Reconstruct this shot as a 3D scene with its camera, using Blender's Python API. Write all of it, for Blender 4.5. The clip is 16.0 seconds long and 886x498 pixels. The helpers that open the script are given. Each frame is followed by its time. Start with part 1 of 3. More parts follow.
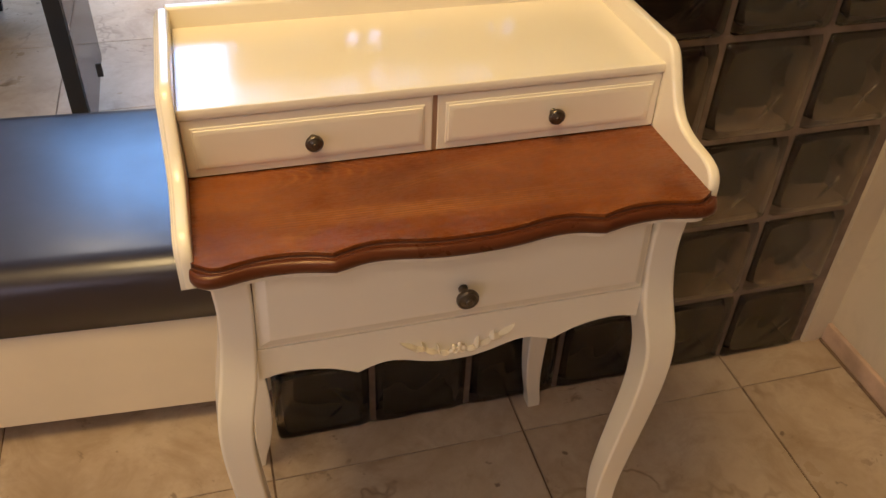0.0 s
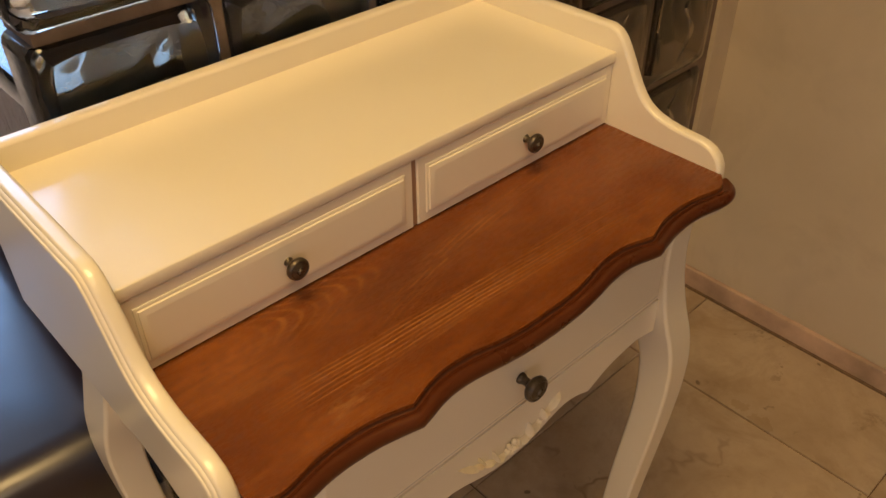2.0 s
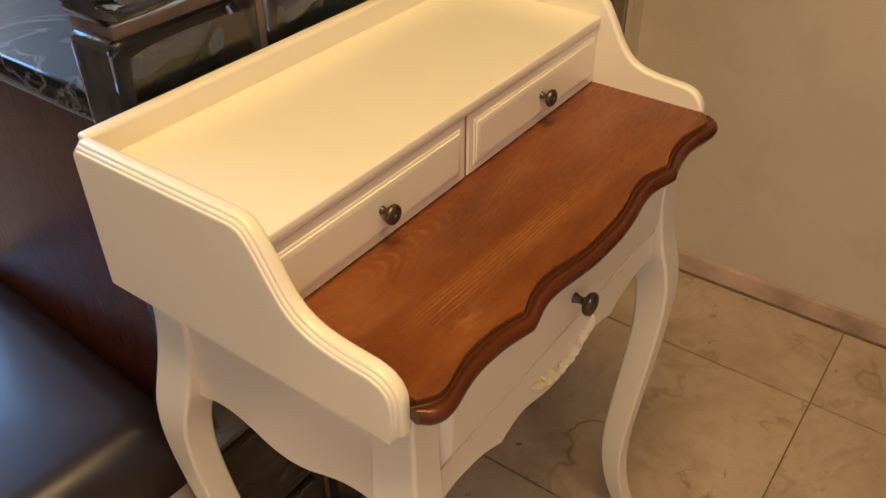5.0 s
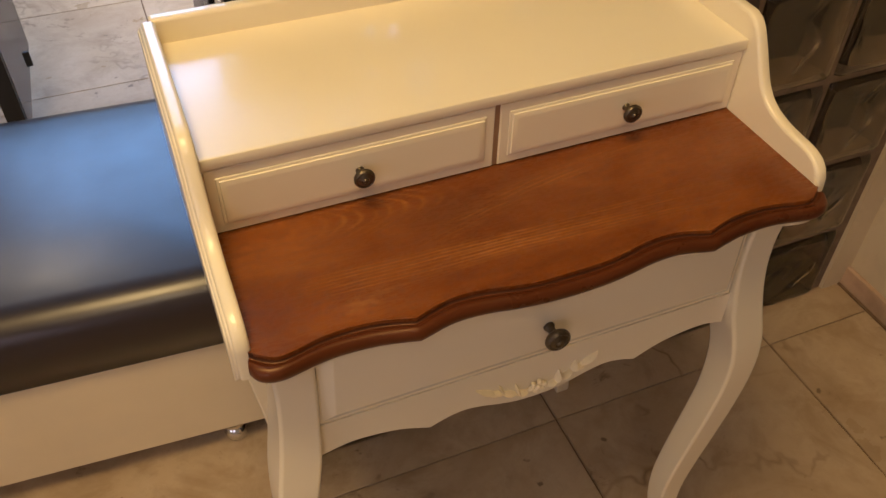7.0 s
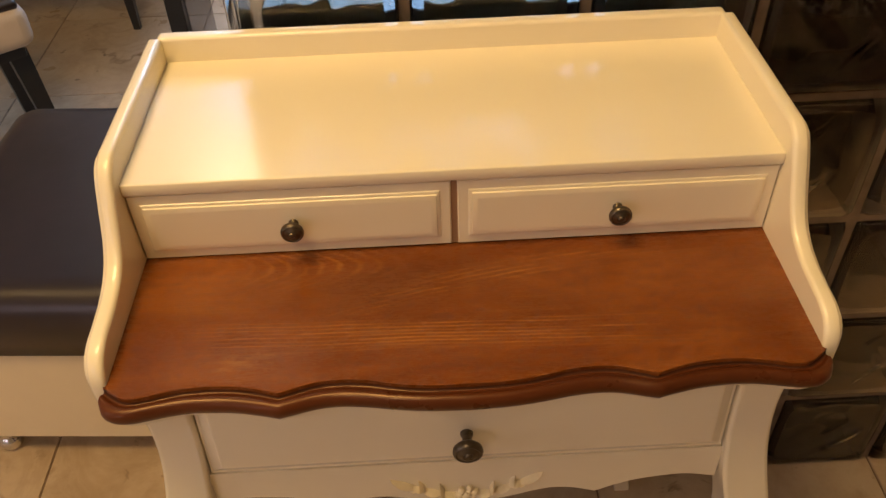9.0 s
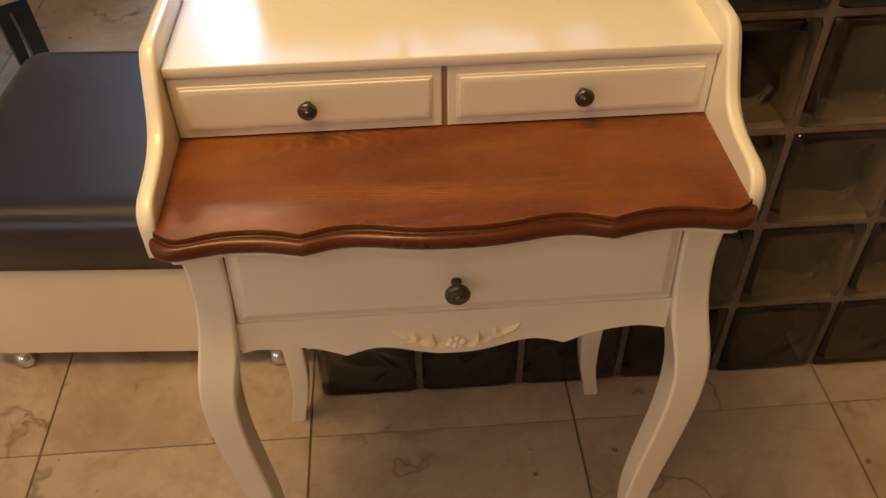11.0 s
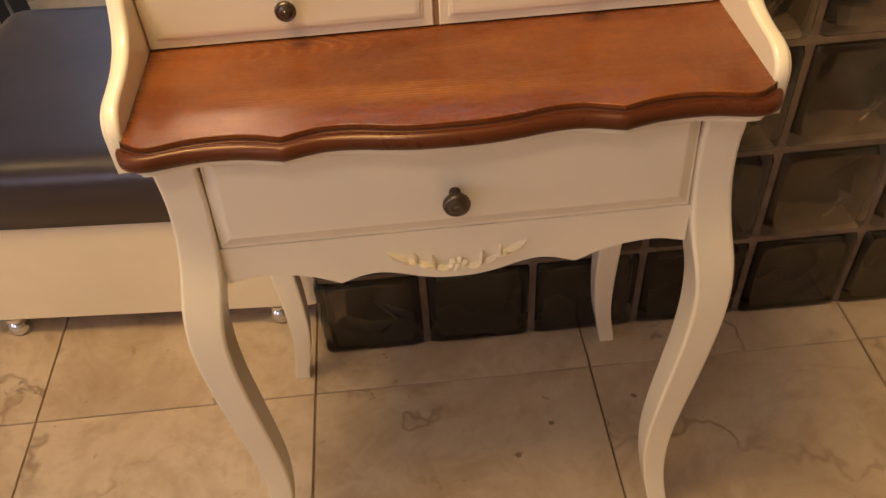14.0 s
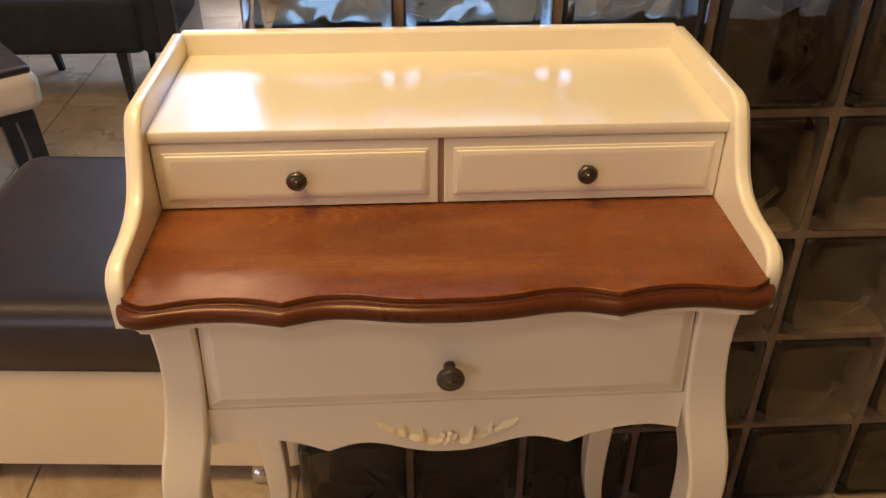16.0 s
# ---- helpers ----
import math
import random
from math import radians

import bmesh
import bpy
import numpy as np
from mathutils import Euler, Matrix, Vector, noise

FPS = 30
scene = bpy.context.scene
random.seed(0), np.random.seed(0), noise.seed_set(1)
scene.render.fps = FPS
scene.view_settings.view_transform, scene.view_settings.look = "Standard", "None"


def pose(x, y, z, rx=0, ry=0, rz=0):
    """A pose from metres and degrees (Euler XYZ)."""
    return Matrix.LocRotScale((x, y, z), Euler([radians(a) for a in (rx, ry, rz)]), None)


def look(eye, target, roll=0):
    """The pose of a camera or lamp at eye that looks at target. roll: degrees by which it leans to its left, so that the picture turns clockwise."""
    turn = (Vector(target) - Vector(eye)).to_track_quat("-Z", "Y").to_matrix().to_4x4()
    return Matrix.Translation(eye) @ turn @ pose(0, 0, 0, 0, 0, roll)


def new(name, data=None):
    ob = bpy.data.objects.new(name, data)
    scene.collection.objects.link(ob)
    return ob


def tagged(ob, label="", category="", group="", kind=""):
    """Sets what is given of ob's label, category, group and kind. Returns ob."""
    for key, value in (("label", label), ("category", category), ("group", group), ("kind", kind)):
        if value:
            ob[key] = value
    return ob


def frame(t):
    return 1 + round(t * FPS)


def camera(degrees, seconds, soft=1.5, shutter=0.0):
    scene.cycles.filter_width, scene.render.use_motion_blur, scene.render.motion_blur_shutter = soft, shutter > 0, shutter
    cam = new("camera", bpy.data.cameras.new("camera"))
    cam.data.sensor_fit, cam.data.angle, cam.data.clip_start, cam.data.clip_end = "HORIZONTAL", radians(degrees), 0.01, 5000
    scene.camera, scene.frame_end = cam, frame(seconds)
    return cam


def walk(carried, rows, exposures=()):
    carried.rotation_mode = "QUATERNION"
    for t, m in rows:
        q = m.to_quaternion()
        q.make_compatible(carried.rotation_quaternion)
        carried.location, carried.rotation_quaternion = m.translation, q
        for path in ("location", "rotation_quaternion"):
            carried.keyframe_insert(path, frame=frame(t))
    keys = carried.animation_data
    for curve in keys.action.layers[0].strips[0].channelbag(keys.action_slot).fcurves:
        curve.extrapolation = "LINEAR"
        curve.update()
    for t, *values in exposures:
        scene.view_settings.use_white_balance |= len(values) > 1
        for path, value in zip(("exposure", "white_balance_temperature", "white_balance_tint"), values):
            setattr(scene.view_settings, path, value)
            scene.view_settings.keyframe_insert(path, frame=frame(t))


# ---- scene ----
cam = camera(55.9, 16.0)
PATH = [
    (0, (-0.245, -1.102, 1.371), (0.207, 0.385, 0.112), 2.6),
    (0.5, (-0.307, -1.006, 1.363), (0.337, 0.436, 0.136), 1.8),
    (1, (-0.401, -0.856, 1.312), (0.567, 0.481, 0.182), 1.0),
    (1.5, (-0.43, -0.787, 1.295), (0.632, 0.375, 0.061), 1.3),
    (2, (-0.437, -0.756, 1.297), (0.639, 0.404, 0.074), -0.5),
    (2.5, (-0.535, -0.699, 1.286), (0.772, 0.309, 0.155), -2.2),
    (3, (-0.69, -0.638, 1.266), (0.772, 0.132, 0.139), -3.2),
    (3.5, (-0.75, -0.627, 1.26), (0.721, 0.083, 0.106), -2.6),
    (4, (-0.771, -0.643, 1.264), (0.673, 0.119, 0.109), -2.1),
    (4.2, (-0.764, -0.65, 1.265), (0.672, 0.129, 0.111), -2.1),
    (6.3, (-0.385, -0.856, 1.365), (0.371, 0.435, 0.038), 2.1),
    (6.5, (-0.352, -0.879, 1.363), (0.318, 0.433, 0.011), 2.0),
    (7, (-0.329, -0.877, 1.36), (0.239, 0.453, -0.022), 1.1),
    (7.5, (-0.261, -0.86, 1.363), (0.23, 0.525, 0.007), 3.1),
    (8, (-0.09, -0.855, 1.366), (0.203, 0.611, 0.038), 3.5),
    (8.5, (-0.047, -0.85, 1.365), (0.043, 0.643, 0.037), -0.1),
    (9, (-0.029, -0.85, 1.348), (0.004, 0.632, 0.006), -2.1),
    (9.5, (-0.047, -0.897, 1.33), (-0.024, 0.526, -0.076), -2.9),
    (9.7, (-0.051, -0.921, 1.336), (-0.039, 0.485, -0.086), -3.4),
    (11.8, (-0.059, -1.055, 1.356), (0.084, 0.523, 0.136), 0.5),
    (12, (-0.06, -1.055, 1.353), (0.085, 0.551, 0.171), 0.6),
    (12.5, (-0.054, -1.045, 1.348), (0.083, 0.557, 0.16), -0.0),
    (13, (-0.05, -1.03, 1.34), (0.08, 0.514, 0.076), -0.3),
    (13.5, (-0.048, -1.028, 1.309), (0.058, 0.479, -0.003), -1.7),
    (14, (-0.046, -1.034, 1.247), (0.015, 0.403, -0.142), -3.8),
    (14.5, (-0.044, -1.037, 1.221), (0.0, 0.374, -0.195), -4.2),
    (15, (-0.056, -1.041, 1.227), (0.018, 0.518, -0.023), -1.9),
    (15.5, (-0.051, -1.038, 1.248), (0.041, 0.592, 0.093), -0.6),
    (16, (-0.049, -1.028, 1.263), (0.053, 0.641, 0.166), 0.3),
]
EXPOSURES = [(0.0, -0.46, 6050, 10), (1.0, -0.68, 6550, 10), (1.5, -0.74, 6750, 10), (2.0, -0.78, 6950, 10), (2.5, -0.83, 7050, 10), (3.5, -0.42, 6300, 10), (4.2, -0.34, 6250, 10), (6.5, -0.80, 6500, 10), (7.5, -0.72, 6700, 10), (8.0, -0.68, 7100, 11), (9.0, -0.66, 7150, 11), (9.5, -0.68, 7050, 12), (12.5, -0.48, 6350, 11), (13.5, -0.44, 6300, 11), (14.5, 0.12, 6150, 12), (15.0, 0.06, 6150, 12), (15.5, -0.18, 6200, 11), (16.0, -0.40, 6300, 12)]
walk(cam, [(t, look(eye, target, roll)) for t, eye, target, roll in PATH], EXPOSURES)

# ---- world and light ----
world = bpy.data.worlds.new("sky")
scene.world = world
world.use_nodes = True
sky = world.node_tree.nodes.new("ShaderNodeTexSky")
sky.sky_type, sky.sun_disc, sky.sun_elevation, sky.sun_rotation = "NISHITA", False, radians(35), radians(20)
world.node_tree.links.new(sky.outputs["Color"], world.node_tree.nodes["Background"].inputs["Color"])
world.node_tree.nodes["Background"].inputs["Strength"].default_value = 0.1


def area_lamp(name, eye, target, w, h, watts, color):
    data = bpy.data.lights.new(name, "AREA")
    data.shape, data.size, data.size_y, data.energy, data.color = "RECTANGLE", w, h, watts, color
    ob = new(name, data)
    ob.matrix_world = look(eye, target)
    return ob


WARM = (1.0, 0.68, 0.30)
# daylight in the high window of the next room
area_lamp("window_daylight", (-0.03, 3.74, 2.7), (-0.03, 0.0, 2.1), 2.40, 1.1, 132, (0.24, 0.50, 1.0))
# unseen fill lamps behind the camera, added to lighten the front faces
area_lamp("west_fill", (-3.94, -1.9, 1.6), (0.0, -0.6, 0.8), 1.5, 1.5, 18, (1.0, 0.84, 0.93))
area_lamp("south_fill", (-2.2, -3.34, 1.9), (-0.2, -0.4, 0.7), 1.3, 1.3, 13, (1.0, 0.80, 0.96))
# low sun through the window onto the next room's floor
sun = bpy.data.lights.new("sun", "SUN")
sun.energy, sun.angle, sun.color = 5.5, radians(12), (1.0, 0.93, 0.96)
new("sun", sun).matrix_world = look((-1.6, 3.8, 2.6), (-0.75, 1.75, 0.0))
# warm lamps under the ceilings
area_lamp("ceiling_light_desk", (-0.60, -0.62, 2.72), (-0.60, -0.62, 0.0), 0.7, 0.7, 54, WARM)
area_lamp("ceiling_light_front", (-0.75, -2.00, 3.0), (-0.75, -2.00, 0.0), 0.55, 0.55, 17, (1.0, 0.78, 0.55))
area_lamp("ceiling_light_hall", (-2.2, -0.6, 3.0), (-2.2, -0.6, 0.0), 0.5, 0.5, 7, WARM)
area_lamp("ceiling_light_next_room", (-1.10, 2.95, 3.35), (-1.10, 2.85, 0.0), 0.45, 0.40, 19.0, (1.0, 0.80, 0.55))


# ---- materials ----
def nodes_of(name):
    m = bpy.data.materials.new(name)
    m.use_nodes = True
    t = m.node_tree
    return m, t, t.nodes["Principled BSDF"]


def add(t, kind, **values):
    n = t.nodes.new(kind)
    for key, value in values.items():
        n.inputs[key.replace("_", " ")].default_value = value
    return n


def coords(t, scale=(1, 1, 1), space="Object", turn=(0, 0, 0), jitter=False, move=(0, 0, 0)):
    c = t.nodes.new("ShaderNodeTexCoord")
    m = t.nodes.new("ShaderNodeMapping")
    m.inputs["Scale"].default_value, m.inputs["Rotation"].default_value, m.inputs["Location"].default_value = scale, turn, move
    t.links.new(c.outputs[space], m.inputs["Vector"])
    if jitter:
        info = t.nodes.new("ShaderNodeObjectInfo")
        k = t.nodes.new("ShaderNodeVectorMath")
        k.operation = "SCALE"
        k.inputs[0].default_value = (37.0, 91.0, 53.0)
        t.links.new(info.outputs["Random"], k.inputs["Scale"])
        t.links.new(k.outputs[0], m.inputs["Location"])
    return m.outputs["Vector"]


def noisy(t, vec, scale, detail=4.0, rough=0.55, distortion=0.0):
    n = add(t, "ShaderNodeTexNoise", Scale=scale, Detail=detail, Roughness=rough, Distortion=distortion)
    t.links.new(vec, n.inputs["Vector"])
    return n.outputs["Fac"]


def ramp(t, fac, stops):
    r = t.nodes.new("ShaderNodeValToRGB")
    e = r.color_ramp.elements
    while len(e) < len(stops):
        e.new(0.5)
    for k, (p, c) in zip(e, stops):
        k.position, k.color = p, (*c, 1) if len(c) == 3 else c
    t.links.new(fac, r.inputs["Fac"])
    return r.outputs["Color"]


def mix(t, fac, a, b, blend="MIX"):
    n = t.nodes.new("ShaderNodeMix")
    n.data_type, n.blend_type = "RGBA", blend
    for value, slot in ((fac, 0), (a, 6), (b, 7)):
        if isinstance(value, (int, float)):
            n.inputs[slot].default_value = value
        elif isinstance(value, tuple):
            n.inputs[slot].default_value = (*value, 1)
        else:
            t.links.new(value, n.inputs[slot])
    return n.outputs[2]


def bump(t, p, height, strength, distance):
    b = add(t, "ShaderNodeBump", Strength=strength, Distance=distance)
    t.links.new(height, b.inputs["Height"])
    t.links.new(b.outputs["Normal"], p.inputs["Normal"])


def grey(v):
    return (v, v, v)


def plain(name, color, rough, metal=0.0, vary=0.12, scale=12.0, bump_size=0.0, bump_scale=200.0, rough_vary=0.08, coat=0.0, coat_rough=0.12, gloss=0.5):
    """A surface of one stuff with soft blotches, uneven gloss and fine relief."""
    m, t, p = nodes_of(name)
    v = coords(t)
    dark = tuple(c * (1 - vary) for c in color)
    light = tuple(min(1.0, c * (1 + vary * 0.6)) for c in color)
    t.links.new(ramp(t, noisy(t, v, scale, 5), [(0.3, dark), (0.7, light)]), p.inputs["Base Color"])
    t.links.new(ramp(t, noisy(t, v, scale * 2.3, 4), [(0.3, grey(max(0.02, rough - rough_vary))), (0.7, grey(rough + rough_vary))]), p.inputs["Roughness"])
    p.inputs["Metallic"].default_value = metal
    p.inputs["Coat Weight"].default_value = coat
    p.inputs["Coat Roughness"].default_value = coat_rough
    p.inputs["Specular IOR Level"].default_value = gloss
    if bump_size:
        bump(t, p, noisy(t, v, bump_scale, 3), 0.5, bump_size)
    return m


def wood(name, light, dark, rough, coat, along=(1.0, 1.0, 1.0), relief=0.0004, contrast=1.0):
    """Stained wood whose grain runs along the axis with the small factor in along."""
    m, t, p = nodes_of(name)

    def stretched(a, b):
        return coords(t, tuple(a if k == 1.0 else b for k in along))

    figure = noisy(t, stretched(2.6, 9.0), 1.7, 5, 0.55, 2.0)
    rings = add(t, "ShaderNodeTexWave", Scale=2.2, Distortion=7.0, Detail=3.0)
    rings.inputs["Detail Scale"].default_value = 1.2
    rings.bands_direction = "Y"
    t.links.new(stretched(0.9, 7.0), rings.inputs["Vector"])
    grain = noisy(t, stretched(7.0, 150.0), 1.4, 5, 0.7, 0.3)
    pores = noisy(t, stretched(16.0, 620.0), 1.0, 2, 0.6)
    zones = noisy(t, stretched(1.6, 14.0), 1.3, 3, 0.5, 0.4)
    mid = tuple((a + b) / 2 for a, b in zip(light, dark))
    base = ramp(t, figure, [(0.28, dark), (0.5, mid), (0.74, light)])
    base = mix(t, 0.28 * contrast, base, ramp(t, rings.outputs["Fac"], [(0.15, dark), (0.85, light)]))
    base = mix(t, 0.24 * contrast, base, ramp(t, grain, [(0.34, dark), (0.66, light)]))
    hair = mix(t, 1.0, ramp(t, pores, [(0.52, grey(0.0)), (0.72, grey(0.75 * contrast))]), ramp(t, zones, [(0.47, grey(0.05)), (0.66, grey(1.0))]), "MULTIPLY")
    base = mix(t, hair, base, tuple(min(1.0, c * 1.5 + 0.02) for c in light))
    t.links.new(base, p.inputs["Base Color"])
    t.links.new(ramp(t, grain, [(0.3, grey(rough - 0.07)), (0.7, grey(rough + 0.1))]), p.inputs["Roughness"])
    p.inputs["Coat Weight"].default_value = coat
    p.inputs["Coat Roughness"].default_value = 0.20
    p.inputs["Specular IOR Level"].default_value = 0.35
    bump(t, p, mix(t, 0.5, pores, grain), 0.5, relief)
    return m


def glass(name, color, rough=0.0, gloss=0.5):
    m, t, p = nodes_of(name)
    p.inputs["Base Color"].default_value = (*color, 1)
    p.inputs["Transmission Weight"].default_value = 1.0
    p.inputs["Roughness"].default_value = rough
    p.inputs["IOR"].default_value = 1.5
    p.inputs["Specular IOR Level"].default_value = gloss
    return m


CREAM = plain("cream_lacquer", (0.86, 0.785, 0.60), 0.34, vary=0.03, scale=3.0, bump_size=0.0007, bump_scale=13.0, rough_vary=0.03, coat=0.75, coat_rough=0.19)
CREAM_CARVED = plain("cream_carving", (0.90, 0.80, 0.57), 0.36, vary=0.10, scale=60.0, bump_size=0.0003, bump_scale=300.0)
DIVIDER = plain("brown_raw_edge", (0.34, 0.20, 0.11), 0.6)
# raw wood at half brightness: the gaps' shade is put into its colour
SLIT = plain("bare_wood_painted_shade", (0.19, 0.105, 0.058), 0.8)


def combine(t, op, a, b=0.0, c=0.0):
    n = t.nodes.new("ShaderNodeMath")
    n.operation = op
    for slot, value in enumerate((a, b, c)):
        if isinstance(value, (int, float)):
            n.inputs[slot].default_value = value
        else:
            t.links.new(value, n.inputs[slot])
    return n.outputs[0]


def desk_top_wood():
    """Blotchy red-brown stain over oak: a cathedral figure towards the back, fine pale hairlines along the middle."""
    m, t, p = nodes_of("stained_oak")
    blotch = noisy(t, coords(t, (4.5, 11.0, 11.0)), 1.3, 5, 0.62, 0.6)
    base = ramp(t, blotch, [(0.28, (0.115, 0.029, 0.006)), (0.5, (0.182, 0.051, 0.0105)), (0.72, (0.265, 0.083, 0.018))])
    mottle = noisy(t, coords(t, (45.0, 170.0, 170.0)), 1.6, 4, 0.7, 0.3)
    base = mix(t, ramp(t, mottle, [(0.42, grey(0.0)), (0.66, grey(0.68))]), base, (0.110, 0.032, 0.008))
    fibre = noisy(t, coords(t, (12.0, 420.0, 420.0)), 1.0, 3, 0.6, 0.2)
    base = mix(t, ramp(t, fibre, [(0.42, grey(0.0)), (0.72, grey(0.20))]), base, (0.13, 0.036, 0.009))
    where = t.nodes.new("ShaderNodeSeparateXYZ")
    t.links.new(coords(t), where.inputs[0])
    x, y = where.outputs["X"], where.outputs["Y"]
    # growth rings cut into one nested arch near the back
    wander = noisy(t, coords(t, (4.0, 9.0, 9.0)), 1.0, 4, 0.55, 0.3)
    off = combine(t, "ADD", y, 0.055)
    arch = combine(t, "MULTIPLY_ADD", combine(t, "MULTIPLY", off, off), 45.0, x)
    lines = combine(t, "SINE", combine(t, "MULTIPLY", combine(t, "MULTIPLY_ADD", wander, 0.07, arch), 380.0))
    # a sheaf of rings that climbs and levels out to one side of it
    climb = combine(t, "MULTIPLY_ADD", combine(t, "MULTIPLY", x, x), 0.42, combine(t, "MULTIPLY_ADD", x, -0.226, y))
    climb = combine(t, "MULTIPLY_ADD", wander, 0.012, combine(t, "ADD", climb, 0.0774))
    sheaf = combine(t, "SINE", combine(t, "MULTIPLY", climb, 1150.0))
    # close straight rings along the middle
    straight = combine(t, "MULTIPLY_ADD", x, 0.035, y)
    straight = combine(t, "MULTIPLY_ADD", noisy(t, coords(t, (3.0, 8.0, 8.0)), 1.0, 3, 0.5), 0.014, straight)
    bundle = combine(t, "SINE", combine(t, "MULTIPLY_ADD", wander, 6.0, combine(t, "MULTIPLY", straight, 1480.0)))
    hair = noisy(t, coords(t, (14.0, 520.0, 520.0)), 1.0, 3, 0.65)
    broken = ramp(t, noisy(t, coords(t, (7.0, 150.0, 150.0)), 1.0, 3, 0.6), [(0.36, grey(0.12)), (0.56, grey(1.0))])
    patch = ramp(t, noisy(t, coords(t, (5.0, 12.0, 12.0)), 1.6, 2), [(0.40, grey(0.25)), (0.60, grey(1.0))])
    near = t.nodes.new("ShaderNodeVectorMath")
    near.operation = "LENGTH"
    t.links.new(coords(t, (9.0, 26.0, 0.0), move=(1.35, 1.45, 0.0)), near.inputs[0])
    spot = ramp(t, near.outputs["Value"], [(0.25, grey(1.0)), (0.95, grey(0.0))])
    sheaf_band = ramp(t, combine(t, "MULTIPLY_ADD", climb, 20.0, 0.5), [(0.12, grey(0.0)), (0.40, grey(1.0)), (0.58, grey(1.0)), (0.88, grey(0.0))])
    band = ramp(t, combine(t, "MULTIPLY_ADD", straight, 10.0, 2.0), [(0.38, grey(0.0)), (0.50, grey(1.0)), (0.74, grey(1.0)), (0.80, grey(0.0))])
    ends = ramp(t, combine(t, "MULTIPLY_ADD", x, 1.6, 0.5), [(0.08, grey(0.0)), (0.22, grey(1.0)), (0.66, grey(1.0)), (0.90, grey(0.0))])
    aside = ramp(t, combine(t, "ADD", x, 0.5), [(0.37, grey(0.0)), (0.43, grey(1.0)), (0.60, grey(0.9)), (0.75, grey(0.2))])
    for wavy, low, high, parts in ((lines, 0.20, 0.55, (spot, patch)), (sheaf, 0.10, 0.55, (sheaf_band, broken, aside)), (bundle, 0.10, 0.88, (band, broken, ends))):
        amount = ramp(t, wavy, [(low, grey(0.0)), (0.98, grey(high))])
        for cut in parts:
            amount = mix(t, 1.0, amount, cut, "MULTIPLY")
        base = mix(t, amount, base, (0.44, 0.185, 0.050))
    # a glint on the varnish towards the front edge, painted as paler colour
    glint_dist = t.nodes.new("ShaderNodeVectorMath")
    glint_dist.operation = "LENGTH"
    t.links.new(coords(t, (9.0, 28.0, 0.0), move=(1.70, 4.75, 0.0)), glint_dist.inputs[0])
    glint_mask = combine(t, "MULTIPLY_ADD", noisy(t, coords(t, (60.0, 200.0, 200.0)), 1.0, 4, 0.7), 1.6, combine(t, "MULTIPLY", glint_dist.outputs["Value"], 0.8))
    base = mix(t, ramp(t, glint_mask, [(0.75, grey(0.32)), (1.35, grey(0.0))]), base, (0.46, 0.23, 0.085))
    zone = noisy(t, coords(t, (5.0, 26.0, 26.0)), 1.0, 3, 0.55, 0.4)
    amount = mix(t, 1.0, ramp(t, hair, [(0.52, grey(0.0)), (0.70, grey(0.30))]), ramp(t, zone, [(0.46, grey(0.0)), (0.62, grey(1.0))]), "MULTIPLY")
    base = mix(t, amount, base, (0.44, 0.20, 0.062))
    t.links.new(base, p.inputs["Base Color"])
    t.links.new(ramp(t, mottle, [(0.3, grey(0.23)), (0.7, grey(0.32))]), p.inputs["Roughness"])
    p.inputs["Specular IOR Level"].default_value = 0.60
    bump(t, p, hair, 0.4, 0.00015)
    return m


OAK = desk_top_wood()
EDGE = plain("dark_stained_moulding", (0.078, 0.020, 0.0068), 0.30, vary=0.28, scale=9.0, rough_vary=0.05)
for m in (OAK, EDGE):
    m.node_tree.nodes["Principled BSDF"].inputs["Specular Tint"].default_value = (1.0, 0.74, 0.50, 1)
# the moulding's groove: duller and slightly darker than the rest of it
GROOVE = plain("dull_dark_groove", (0.060, 0.019, 0.008), 0.60, gloss=0.2, vary=0.3, scale=40.0)
EDGE_PAINT = plain("olive_brown_block_edge_coating", (0.044, 0.032, 0.019), 0.7, vary=0.35, scale=60.0)
BARE_EDGE = plain("dark_glassy_block_end", (0.030, 0.030, 0.034), 0.18, vary=0.3, scale=20.0, bump_size=0.002, bump_scale=25.0)
SACK = plain("pale_grey_cloth", (0.60, 0.56, 0.55), 0.85, vary=0.12, scale=9.0, bump_size=0.002, bump_scale=30.0)
YELLOW = plain("yellow_plastic", (0.78, 0.58, 0.02), 0.35, vary=0.15, scale=15.0)
BRONZE = plain("aged_bronze", (0.13, 0.105, 0.075), 0.38, metal=0.85, vary=0.4, scale=150.0, bump_size=0.0003, bump_scale=500.0)
DARK_LEATHER = plain("dark_brown_leatherette", (0.017, 0.010, 0.012), 0.36, vary=0.2, scale=9.0, bump_size=0.0004, bump_scale=14.0, rough_vary=0.04, coat=0.5, coat_rough=0.24)
CREAM_LEATHER = plain("cream_leatherette", (0.80, 0.69, 0.48), 0.38, vary=0.06, scale=5.0, bump_size=0.0005, bump_scale=420.0)
CHROME = plain("chrome", (0.75, 0.75, 0.76), 0.10, metal=1.0, vary=0.08, rough_vary=0.04)
MORTAR = plain("brown_grey_mortar", (0.170, 0.122, 0.088), 0.85, vary=0.3, scale=30.0, bump_size=0.001, bump_scale=250.0)
BLOCK_GLASS = glass("clear_block_glass", (0.74, 0.70, 0.63), gloss=0.25)
SMOKED = glass("smoked_glass", (0.45, 0.44, 0.46))
